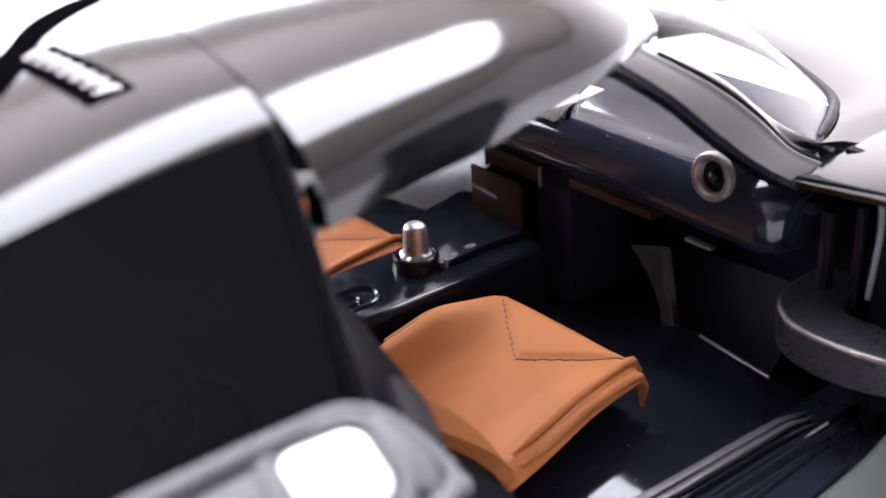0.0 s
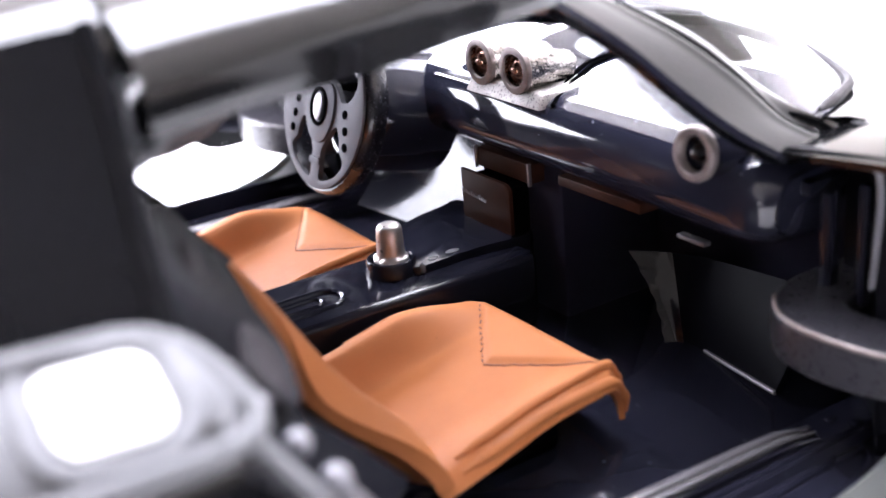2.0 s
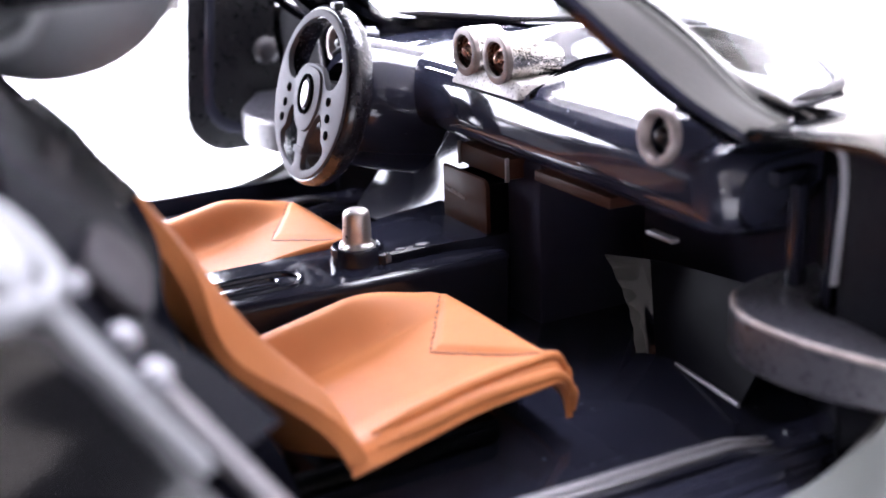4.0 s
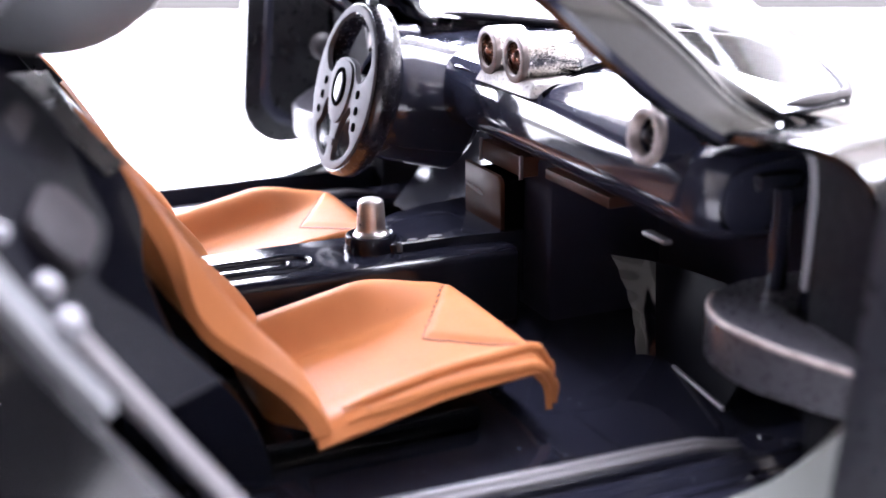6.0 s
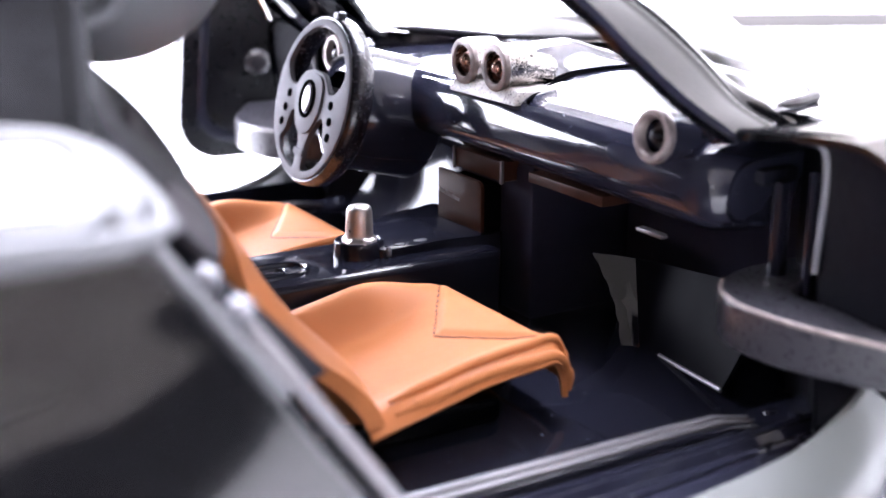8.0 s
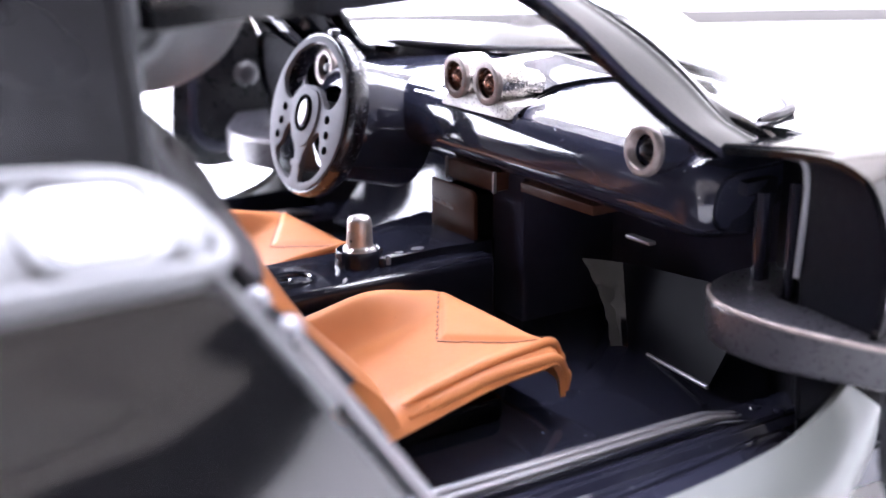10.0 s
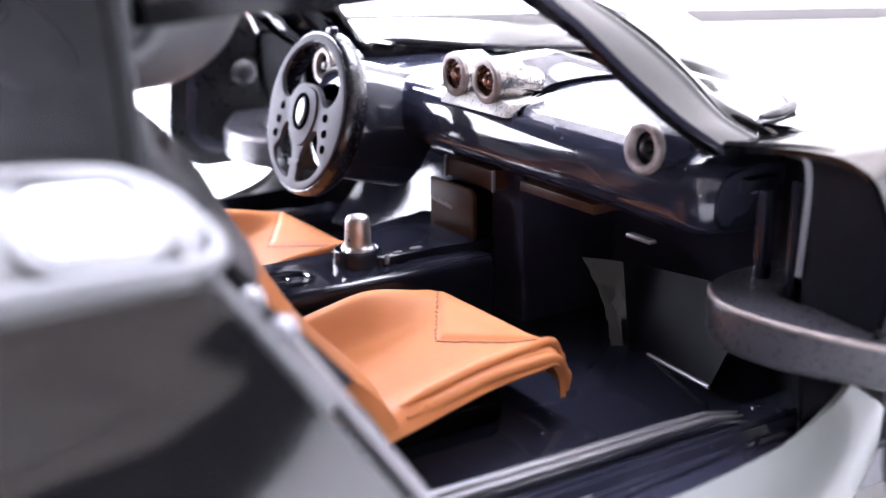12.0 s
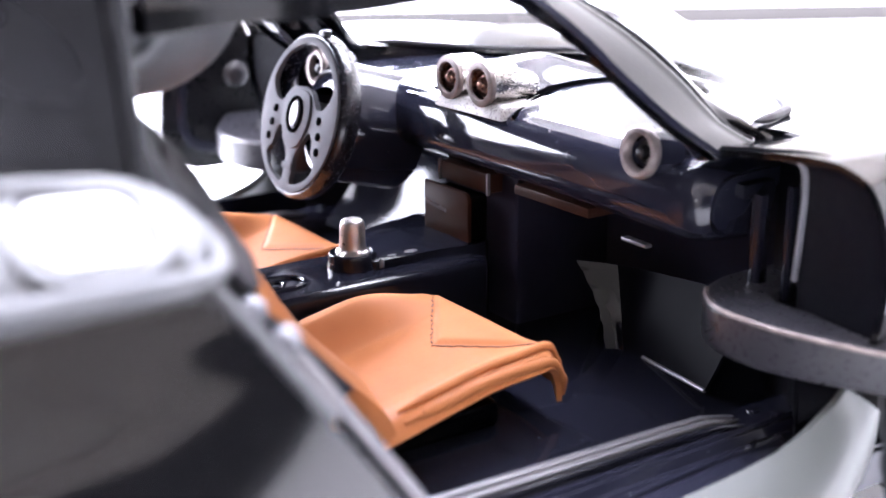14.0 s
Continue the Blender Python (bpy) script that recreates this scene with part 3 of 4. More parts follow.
sills = both("door_sill", sill_base, BLACK, "glossy black door sill")
for y0, y1, w, look_of in ((-3.37, -3.48, 0.075, GREY), (-3.49, -3.555, 0.06, GREY), (-3.6, -3.65, 0.03, CONSOLE)):
    both("sill_ridge", lambda: sweep([(-2.4 + 3.9 * k / 12, y0 + (y1 - y0) * k / 12, 0.735 + (0.02 if k < 12 else -0.04)) for k in range(13)], soft_rect(w, 0.06, 0.015, 2),
                                     scale=lambda t: 1 - 0.6 * smoothstep(0.85, 1.0, t)), look_of, "thin raised ridge")


def slot_rim():
    pts = [(-1.6 + 3.0 * k / 12, -3.98 + 0.2 * k / 12, 0.61) for k in range(13)] + [(1.58, -3.66, 0.61), (1.68, -3.72, 0.61), (1.66, -3.86, 0.61), (1.45, -4.0, 0.61), (1.1, -4.08, 0.61), (0.3, -4.14, 0.61), (-1.6, -4.2, 0.61)]
    return sweep([spline(pts, k / 60) for k in range(61)], circle(0.028, 8))


both("sill_pit", slot_rim, BLACK, "long rounded slot pressed into the sill")
for x, y in ((1.55, -3.42), (1.7, -3.5), (1.62, -3.58), (1.78, -3.66)):
    both("sill_clip", lambda: box((x - 0.05, y - 0.04, 0.55), (x + 0.05, y + 0.04, 0.66 + 0.3 * (x - 1.5)), 0.02), BLACK, "small black clip at the sill's front end")


# dashboard
DASH = [(1.95, 1.92), (1.7, 1.945), (1.52, 1.98), (1.43, 2.03), (1.378, 2.1), (1.358, 2.18), (1.362, 2.27), (1.378, 2.35), (1.402, 2.42), (1.435, 2.48), (1.478, 2.53), (1.535, 2.567), (1.62, 2.592), (1.8, 2.61), (2.2, 2.632), (3.1, 2.66)]


def dash_point(u, v):
    y = -3.12 + 6.24 * u
    x, z = spline(DASH, v)
    e = abs(y) / 3.12
    over = min(max(abs(y) - 2.82, 0.0) / 0.32, 0.98)
    shrink = 1 - 0.42 * (1 - math.sqrt(1 - over * over))
    return (1.9 + (x - 1.9) * shrink, y, 2.28 + (z - 2.28) * shrink - 0.05 * e * e)


dash = part("dashboard", grid(dash_point, 120, 88, thick=0.1, toward=(2.6, 0, 2.3)), BLACK, car, "glossy black dashboard")


def dash_cap():
    pts = [spline(DASH, k / 20) for k in range(21)]
    return plate([(x, z) for x, z in pts], lambda x, z, h: (1.9 + (x - 1.9) * 0.67, -3.08 - h, 2.28 + (z - 2.28) * 0.67 - 0.05), 0.05, 0.02)


both("dash_end", dash_cap, BLACK, "black rounded end of the dashboard")


def vent(y):
    axis = (1, 0, -0.12)
    v = part("air_vent", lathe([(0.125, 0.03), (0.135, -0.02), (0.15, -0.04), (0.185, -0.04), (0.2, -0.025), (0.205, 0.0), (0.2, 0.03), (0.125, 0.03)], (1.26, y, 2.60), axis, 40),
             BEZEL, car, "round dull silver air vent", at=(1.26, y, 2.6))
    part("vent_body", lathe([(0, 0.07), (0.125, 0.07), (0.13, 0.031), (0.185, 0.031), (0.18, 0.4), (0.1, 0.45)], (1.26, y, 2.60), axis, 28), BLACK, v, "black vent housing")
    part("vent_core", lathe([(0.09, 0.075), (0.085, 0.05), (0.06, 0.05), (0.05, 0.02), (0.04, -0.01), (0.02, -0.022), (0, -0.025)], (1.26, y, 2.60), axis, 20), SATIN, v,
         "black centre with a small boss")


vent(-2.61), vent(2.61)


def gauge_plinth():
    bm = box((1.38, -0.64, 2.5), (2.1, 0.46, 2.63), 0.0)
    for v in bm.verts:
        if v.co.z > 2.6:
            v.co.x += 0.07 if v.co.x < 1.5 else 0
            v.co.y *= 0.93
    bmesh.ops.bevel(bm, geom=list(bm.edges), offset=0.025, segments=2, affect="EDGES", profile=0.5)
    return bm


part("gauge_base", gauge_plinth(), BASE, car, "speckled silver base under two gauges")
for y in (-0.262, 0.262):
    spot = (1.44, y, 2.785)
    g = part("gauge", lathe([(0, 0.32), (0.19, 0.32), (0.205, 0.27), (0.207, 0.0), (0.2, -0.012), (0.137, -0.012), (0.132, 0.1), (0, 0.11)], spot, (1, 0, 0), 40), SILVER, car,
             "round speckled silver gauge", at=spot)
    part("bezel", lathe([(0.138, 0.03), (0.14, -0.02), (0.15, -0.032), (0.19, -0.032), (0.206, -0.022), (0.21, 0.02), (0.138, 0.03)], spot, (1, 0, 0), 40), BEZEL, g, "dull silver gauge rim")
    part("dial", lathe([(0.132, 0.09), (0.13, 0.03), (0.118, 0.02), (0.108, 0.07), (0.088, 0.072), (0.08, 0.025), (0.068, 0.02), (0.06, 0.06), (0.052, 0.05), (0.05, 0.0), (0.04, -0.02),
                        (0.02, -0.034), (0, -0.036)], spot, (1, 0, 0), 28), COPPER, g, "coppery gauge dial with a raised centre")
    part("tail", lathe([(0.155, 0.28), (0.15, 0.4), (0.12, 0.56), (0.09, 0.6), (0, 0.6)], (1.44, y, 2.765), (1, 0, -0.05), 24), SILVER, g, "tapered speckled silver housing")


PAD_EDGE = [(1.47, -0.72), (1.79, -0.47), (2.15, -0.22), (2.43, -0.08), (2.82, -0.05), (3.16, -0.12)]


def dash_top(x):
    return spline([(2.54,), (2.612,), (2.635,), (2.648,), (2.66,)], (x - 1.43) / 1.7)[0]


def pad_point(u, v):
    x, y = spline(PAD_EDGE, u)
    swell = math.sin(math.pi * min(max(v, 0.0), 1.0)) ** 0.8 * smoothstep(0.0, 0.35, u) * (1 - 0.5 * smoothstep(0.75, 1.0, u))
    return (x, y + (1.1 - y) * v, dash_top(x) - 0.01 + 0.24 * swell)


part("dash_pad", grid(pad_point, 30, 30, thick=0.02, toward=(2.4, 0.4, 0)), BLACK, car, "raised glossy pad on top of the dashboard")
for off in (0.0, -0.085):
    part("dash_groove", sweep([(x, y + off * min(1.0, 3 * k / 40), dash_top(x) + 0.004) for k, (x, y) in ((k, spline(PAD_EDGE, k / 40)) for k in range(41))], circle(0.022, 6)), VOID,
         car, "thin dark line on the dashboard")
SCREEN = [(-0.2, 1.27), (0.56, 1.27), (0.56, 1.75), (-0.12, 1.75), (-0.17, 1.735), (-0.2, 1.69)]
screen = part("centre_screen", plate(SCREEN, lambda y, z, h: (1.37 - h, y, z), 0.04, 0.008), PLAQUE, car, "thin dark brown centre screen", at=(1.33, 0.2, 1.5))
part("screen_core", box((1.37, -0.14, 1.27), (1.6, 0.5, 1.7), 0.02), VOID, screen, "black block behind the screen")
for k in range(9):
    part("lettering", box((1.322, 0.53 - 0.042 * k - 0.026, 1.525 - 0.003 * k), (1.334, 0.53 - 0.042 * k, 1.57 - 0.003 * k - 0.008 * (k % 3))), PALE, screen, "tiny raised mark")
# black bracket coloured brown in place of the reflection on it
part("screen_bracket", box((1.44, -0.38, 1.77), (1.75, 0.44, 1.96), 0.03), PLAQUE, car, "black bracket above the screen, brown reflection put into its colour")
for y in (0.44, -0.37):
    part("bracket_edge", box((1.425, y - 0.012, 1.76), (1.46, y + 0.012, 1.97), 0.006), GREY, car, "thin bright edge of the bracket")
part("glovebox", box((1.5, -1.74, 1.84), (2.1, -0.7, 1.93), 0.012), PLAQUE, car, "glossy black strip under the dashboard")


def toe_board(low_out, low_in, top_out, top_in):
    return grid(lambda u, v: lerp(lerp(low_out, low_in, u), lerp(top_out, top_in, u), v), 8, 8, thick=0.06, toward=(5, 0, 0))


TOE_LOW = [(1.9, -1.56, 0.5), (2.0, -1.64, 0.5), (2.05, -1.8, 0.51), (2.0, -2.1, 0.53), (1.92, -2.48, 0.56), (1.83, -2.86, 0.6)]
TOE_TOP = [(1.93, -1.12, 1.24), (2.13, -1.32, 1.22), (2.3, -1.54, 1.2), (2.34, -1.9, 1.22), (2.3, -2.4, 1.28), (2.22, -2.95, 1.35)]


def kick_board(u, v):
    """The toe board on the passenger's side, which curls round into the footwell's inner wall."""
    low, top = spline(TOE_LOW, u), spline(TOE_TOP, u)
    nibble = (0.05 * math.sin(3.5 * v) + 0.006 * math.sin(31 * v)) * (1 - smoothstep(0.0, 0.2, u))
    x, y, z = lerp(low, top, v)
    return (x + 0.86 * nibble, y - 0.5 * nibble, z)


# one curved board in two finishes, so that the reflection stays in this strip
part("toe_board_reflection_strip", grid(lambda u, v: kick_board(0.25 * u, v), 20, 30, thick=0.04, toward=(5, -1, 0)), GLOSS_BLACK, car, "inner strip of the toe board, glossy to hold its reflection")
part("toe_board", grid(lambda u, v: kick_board(0.25 + 0.75 * u, v), 40, 20, thick=0.04, toward=(5, -1, 0)), TOE, car, "black toe board with dust on it, dulled to stay free of reflections")
# same board on the driver's side, with more gloss for its bright reflection
part("toe_board", toe_board((1.6, 3.25, 0.62), (2.1, 0.9, 0.5), (2.5, 3.3, 1.6), (2.5, 0.7, 1.35)), CONSOLE, car, "black toe board on the driver's side, made glossier to catch a reflection")
both("toe_lip", lambda: sweep([lerp((1.83, -2.86, 0.6), (2.04, -1.9, 0.52), k / 12) for k in range(13)], circle(0.02, 6)), GREY, "bright lower edge of the toe board")
part("kick_strip", box((1.62, -2.32, 1.70), (1.7, -2.02, 1.735), 0.012), GREY, car, "thin pale strip under the dashboard")
part("tunnel", box((1.6, -0.62, 0.5), (2.75, 0.62, 1.95), 0.06), FOOTWELL, car, "dull black tunnel under the dashboard")

# console
part("centre_console", box((-2.6, -0.5, 0.5), (1.4, 0.5, 1.2), 0.07, 3), CONSOLE, car, "glossy black centre console")
PAD = bent([(0.3, -0.16), (0.45, -0.21), (0.95, -0.2), (1.55, -0.22), (1.6, 0.4), (1.55, 0.97), (1.3, 0.94), (0.95, 0.86), (0.6, 0.68), (0.4, 0.4), (0.3, 0.1)])
part("console_pad", plate(PAD, lambda x, y, h: (x, y, 0.7 + h), 0.58, 0.025), CONSOLE, car, "raised black pad on the console")
part("armrest_rim", stadium(0.66, 0.17, (-1.2, -0.1, 1.2), 0.03), CONSOLE, car, "raised oval rim on the console")
for x, y, r in ((0.53, -0.14, 0.035), (0.745, -0.12, 0.05)):
    part("console_stud", plate(oval(x, y, 1.35 * r, 0.8 * r, 20), lambda a, b, h: (a, b, 1.278 + h), 0.008, 0.003), GREY, car, "flat grey oval mark on the console")
part("console_pin", lathe([(0.03, -0.04), (0.03, 0.02), (0.015, 0.04), (0, 0.043)], (0.385, -0.19, 1.25), (0, 0, 1), 12), PALE, car, "tiny bright pin beside the gear lever")
LEVER = Vector((0.21, 0.03, 1.19))
lever = part("gear_lever", lathe([(0.235, -0.02), (0.232, 0.03), (0.222, 0.06), (0.222, 0.13), (0.21, 0.145), (0.19, 0.148), (0.18, 0.13), (0, 0.13)], tuple(LEVER), (0, 0, 1), 28), CONSOLE, car,
             "gear lever with a steel knob in a black cup", at=tuple(LEVER))


def knob():
    """A tapered cylinder with a short uneven flange at its foot."""
    def at(u, v):
        a = 2 * math.pi * v
        rag = 0.5 + 0.5 * math.sin(5 * a + 0.7) * math.cos(3 * a + 1.9)
        r, z = spline([(0.165, 0.125), (0.155, 0.155), (0.13, 0.175), (0.122, 0.21), (0.12, 0.27), (0.116, 0.34), (0.112, 0.4), (0.1, 0.435), (0.075, 0.452), (0.035, 0.459), (0.002, 0.46)], u)
        low = 1 - smoothstep(0.1, 0.24, u)
        r, z = r + low * (0.02 * rag - 0.01), z + low * (0.035 * rag - 0.02)
        return (LEVER.x + r * math.cos(a) + 0.02 * z, LEVER.y + r * math.sin(a), LEVER.z + z)
    return grid(at, 34, 40, wrap_v=True)


part("knob", knob(), STEEL, lever, "worn steel knob with a ragged flange")
part("console_slot", stadium(0.56, 0.08, (-1.2, -0.1, 1.2), 0.022), CONSOLE, car, "inner rim of the slot in the console")


# seats
def seat_front(z):
    """Where the backrest's face stands at the height z."""
    return spline([(-0.93,), (-1.13,), (-1.47,), (-1.76,), (-2.07,), (-2.4,)], (z - 0.75) / 2.35)[0]


CUSHION = [(-1.06, 0.785), (-0.6, 0.88), (-0.1, 0.985), (0.3, 1.06), (0.5, 1.09), (0.62, 1.05), (0.69, 0.95), (0.71, 0.8)]


def cushion_point(u, v, flare=0.0):
    """A point of the cushion; flare swings its door side outwards and up."""
    a = 2 * v - 1
    x, z = spline(CUSHION, u)
    fade = 1 - smoothstep(-0.3, 0.66, x)
    roll = 1 - smoothstep(0.5, 0.68, x)
    e = abs(a)
    bol = 0.27 * smoothstep(0.45, 0.8, a) * fade + (0.07 * fade + 0.02) * smoothstep(0.55, 0.85, -a) * roll
    drop = 0.13 * max(e - 0.84, 0) / 0.16 * smoothstep(0.84, 1.0, e)
    y = a * (0.93 - 0.05 * smoothstep(0.45, 0.75, x))
    lift = 0.028 * smoothstep(0.0, 0.07, (x - 0.03) - 0.66 * abs(y)) * roll
    x2 = x - 0.07 * e ** 4 * smoothstep(0.3, 0.7, x)
    out = flare * (0.12 + 0.3 * (1 - smoothstep(-1.06, 0.5, x))) * smoothstep(0.45, 1.0, -a) * (1 - 0.6 * smoothstep(0.55, 0.75, x))
    return (x2 - 0.28 * out, y - 0.855 * out, z + bol - drop + lift - 0.03 * (1 - e * e) * fade + 0.435 * out)


def cushion_top(x, y, flare):
    """The cushion's point over (x, y)."""
    return min((cushion_point(i / 160, 0.5 + 0.5 * y / 0.93, flare) for i in range(20, 140)), key=lambda p: abs(p[0] - x))


def seat(y0, flare=0.0):
    base = part("seat", box((-1.9, y0 - 0.72, 0.5), (0.2, y0 + 0.75, 0.74), 0.08), PIANO, car, "tan vinyl bucket seat on a black base", at=(0, y0, 0.5))

    def at_seat(p):
        return (p[0], p[1] + y0, p[2])

    part("cushion", grid(lambda u, v: at_seat(cushion_point(u, v, flare)), 96, 96, thick=0.045, toward=(0, y0, 0.0)), LEATHER, base, "tan vinyl seat cushion")

    def back(u, v):
        a = 2 * v - 1
        z = 0.84 - 0.06 * (1 - abs(a)) + 2.0 * u
        w = 0.95 - 0.08 * u - 0.25 * smoothstep(0.45, 1.0, u)
        e = abs(a)
        wave = 0.03 * math.sin(9 * u) * e ** 2
        out = 0.4 * flare * (1 - smoothstep(0.0, 0.55, u)) * smoothstep(0.3, 1.0, -a)
        return (-0.28 * out + seat_front(z) - 0.24 * (1 - smoothstep(0.4, 0.86, e)) - 0.24 * (0.1 + 0.9 * smoothstep(0.0, 0.4, u)) * max(e - 0.86, 0) / 0.14 * (1 - 0.8 * smoothstep(0.4, 0.75, u)) + wave, y0 + a * w - 0.855 * out, z + 0.435 * out)

    part("backrest", grid(back, 60, 48, thick=0.12, toward=(-6, y0, 2)), LEATHER, base, "tan vinyl backrest with raised side bolsters")

    def shell(u, v):
        a = 2 * v - 1
        z = 0.6 + 2.47 * u
        w = 0.97 - 0.08 * u - 0.3 * smoothstep(0.45, 1.0, u)
        gap = spline([(0.46,), (0.48,), (0.5,), (0.5,), (0.4,), (0.15,), (0.02,), (0.02,)], u)[0] + 0.02 * math.sin(21 * u) * (1 - smoothstep(0.6, 0.8, u))
        deep = 0.75 * (1 - abs(a) ** 6)
        return (seat_front(z) - gap - deep, y0 + a * w, z)

    part("shell", grid(shell, 48, 48, thick=0.08, toward=(3, y0, 2)), CONSOLE, base, "black plastic seat shell")
    part("shell_top", grid(lambda u, v: (seat_front(3.07) - 0.06 - 0.8 * u, y0 + (2 * v - 1) * 0.59 * (1 - 0.5 * u ** 4), 3.08 - 0.06 * u * u), 10, 16, thick=0.1,
                           toward=(-2.5, y0, 0)), SATIN, base, "flat black top of the seat shell")
    part("headrest", grid(lambda u, v: (seat_front(2.7 + 0.38 * u) + 0.02 - 0.1 * (1 - (2 * v - 1) ** 2) * (1 - u), y0 + (2 * v - 1) * (0.7 - 0.1 * u), 2.7 + 0.38 * u), 8, 20, thick=0.12,
                          toward=(-6, y0, 2)), SATIN, base, "black upper edge of the seat")
    # two rolls along the edge towards the door
    for inset, r, low in ((0.06, 0.036, 0.0), (0.0, 0.045, 0.085)):
        pts = []
        for k in range(61):
            x, y, z = cushion_point(0.07 + 0.93 * k / 60, 0.04 + inset * 0.5, flare)
            pts.append(at_seat((x + (0.02 if k > 50 else 0), y - 0.03 + inset * 0.4, z + 0.02 - low * (0.35 + 0.65 * smoothstep(0.0, 0.7, k / 60)))))
        part("piping", sweep(pts, circle(r, 10), scale=lambda t: (0.3 + 0.7 * smoothstep(0.0, 0.08, t)) * (1 - 0.6 * smoothstep(0.86, 1.0, t))), LEATHER, base, "rolled tan edge of the cushion")
    pts = [at_seat(cushion_point(0.12 + 0.7 * k / 40, 0.985)) for k in range(41)]
    part("piping", sweep(pts, circle(0.045, 8)), LEATHER, base, "rolled tan edge of the cushion")
    for s in (-1, 1):
        pts = [(0.02 + 0.5 * k / 24, s * 0.76 * k / 24) for k in range(25)]
        pts = [at_seat(tuple(c + d for c, d in zip(cushion_top(x, y, flare), (0.004 * math.sin(k * 2.1), 0, -0.003)))) for k, (x, y) in enumerate(pts)]
        if s < 0:
            # dark line that draws the shadow under the raised front panel's seam
            part("seam", sweep(pts, circle(0.011, 6)), SEAM, base, "seam along the front panel, its shadow drawn as a dark line")
        else:
            part("seam", join(*(sweep(pts[k:k + 2], circle(0.01, 6)) for k in range(1, 23, 2))), SEAM, base, "row of small dark stitches")
    return base


seat(-1.6, 1.0), seat(1.6)

# steering wheel
AXIS = Vector((-math.cos(radians(15)), 0, math.sin(radians(15))))
HUB = Vector((0.63, 1.72, 2.28))
WY = Vector((0, -1, 0))
WZ = AXIS.cross(WY)
WZ = WZ if WZ.z > 0 else -WZ


def on_wheel(x, y, h):
    return HUB + WY * x + WZ * y + AXIS * h


wheel = part("steering_wheel", lathe([(0.72, -0.02), (0.72, 0.05), (0.735, 0.06), (0.82, 0.06), (0.845, 0.03), (0.855, -0.04), (0.845, -0.13), (0.8, -0.18), (0.75, -0.17), (0.72, -0.1), (0.72, -0.02)],
                                     tuple(HUB), tuple(AXIS), 64), RIM_BLACK, car, "small grey and black steering wheel", at=tuple(HUB))


def arc(r, a0, a1, n):
    return [(r * math.cos(radians(a0 + (a1 - a0) * k / n)), r * math.sin(radians(a0 + (a1 - a0) * k / n))) for k in range(n + 1)]


UPPER = bent([(0.62, 0.36), (0.4, 0.6), (0.0, 0.73), (-0.4, 0.6), (-0.62, 0.36), (-0.6, 0.22), (-0.5, 0.12), (-0.38, 0.1), (-0.31, 0.17), (-0.2, 0.26), (0.0, 0.29), (0.2, 0.26), (0.31, 0.17),
              (0.38, 0.1), (0.5, 0.12), (0.6, 0.22)])
LOWER = [(0.33, -0.15), (0.4, -0.24), (0.43, -0.36), (0.52, -0.46), (0.42, -0.59), (0.26, -0.67), (0.1, -0.7), (0.085, -0.55), (0.09, -0.42), (0.17, -0.29), (0.25, -0.2)]
part("spokes", plate(arc(0.8, 0, 354, 59), lambda x, y, h: on_wheel(x, y, 0.03 + h), 0.055, 0.01, [UPPER, bent(LOWER), bent([(-x, y) for x, y in LOWER[::-1]])]), WHEEL_GREY, wheel,
     "grey face plate with three cut-outs")
part("spoke_joint", plate(soft_rect(0.2, 0.07, 0.02, 3), lambda x, y, h: on_wheel(x, y - 0.53, 0.07 + h), 0.035, 0.01), WHEEL_GREY, wheel, "small raised bar on the lower spoke")
part("hub_plate", plate(bent([(0.27, 0.14), (0.15, 0.25), (-0.15, 0.25), (-0.27, 0.14), (-0.27, -0.1), (-0.12, -0.32), (0.12, -0.32), (0.27, -0.1)]), lambda x, y, h: on_wheel(x, y, 0.075 + h), 0.035, 0.012),
     WHEEL_GREY, wheel, "raised grey hub plate")
for s in (-1, 1):
    for x, y in ((0.475, 0.0), (0.51, -0.15), (0.535, -0.3)):
        part("stud", lathe([(0.042, 0), (0.042, 0.012), (0.03, 0.016), (0, 0.016)], tuple(on_wheel(s * x, y, 0.083)), tuple(AXIS), 12), VOID, wheel, "small black button")
part("emblem_rim", plate(oval(0, 0.0, 0.16, 0.19, 28), lambda x, y, h: on_wheel(x, y, 0.1 + h), 0.03, 0.008, [oval(0, 0.0, 0.125, 0.155, 28)]), VOID, wheel, "oval rim on the hub")
part("emblem", plate(oval(0, 0.0, 0.09, 0.13, 24), lambda x, y, h: on_wheel(x, y, 0.1 + h), 0.03, 0.012), GREY, wheel, "oval dark silver boss")
part("rim_clip", box(tuple(on_wheel(0.12, 0.84, 0) - Vector((0.05, 0.05, 0.04))), tuple(on_wheel(0.12, 0.84, 0) + Vector((0.05, 0.06, 0.05))), 0.02), SATIN, wheel, "small black moulding stub")
part("column_shroud", lathe([(0.34, 0.2), (0.4, 0.2), (0.58, 0.3), (0.62, 0.42), (0.62, 1.1), (0.5, 1.2), (0.34, 1.1), (0.34, 0.2)], tuple(HUB), tuple(-AXIS), 40), BLACK, car,
     "black round steering column shroud")
part("column_trim", sweep([tuple(on_wheel(0.5 * math.cos(radians(a)), 0.5 * math.sin(radians(a)), -0.24)) for a in range(-60, 131, 5)], circle(0.022, 6), up=tuple(AXIS)), GREY, car,
     "thin grey arc on the column")
part("steering_column", lathe([(0.16, 0.0), (0.16, 0.5), (0.1, 0.6)], tuple(HUB), tuple(-AXIS), 20), SATIN, car, "black steering column")

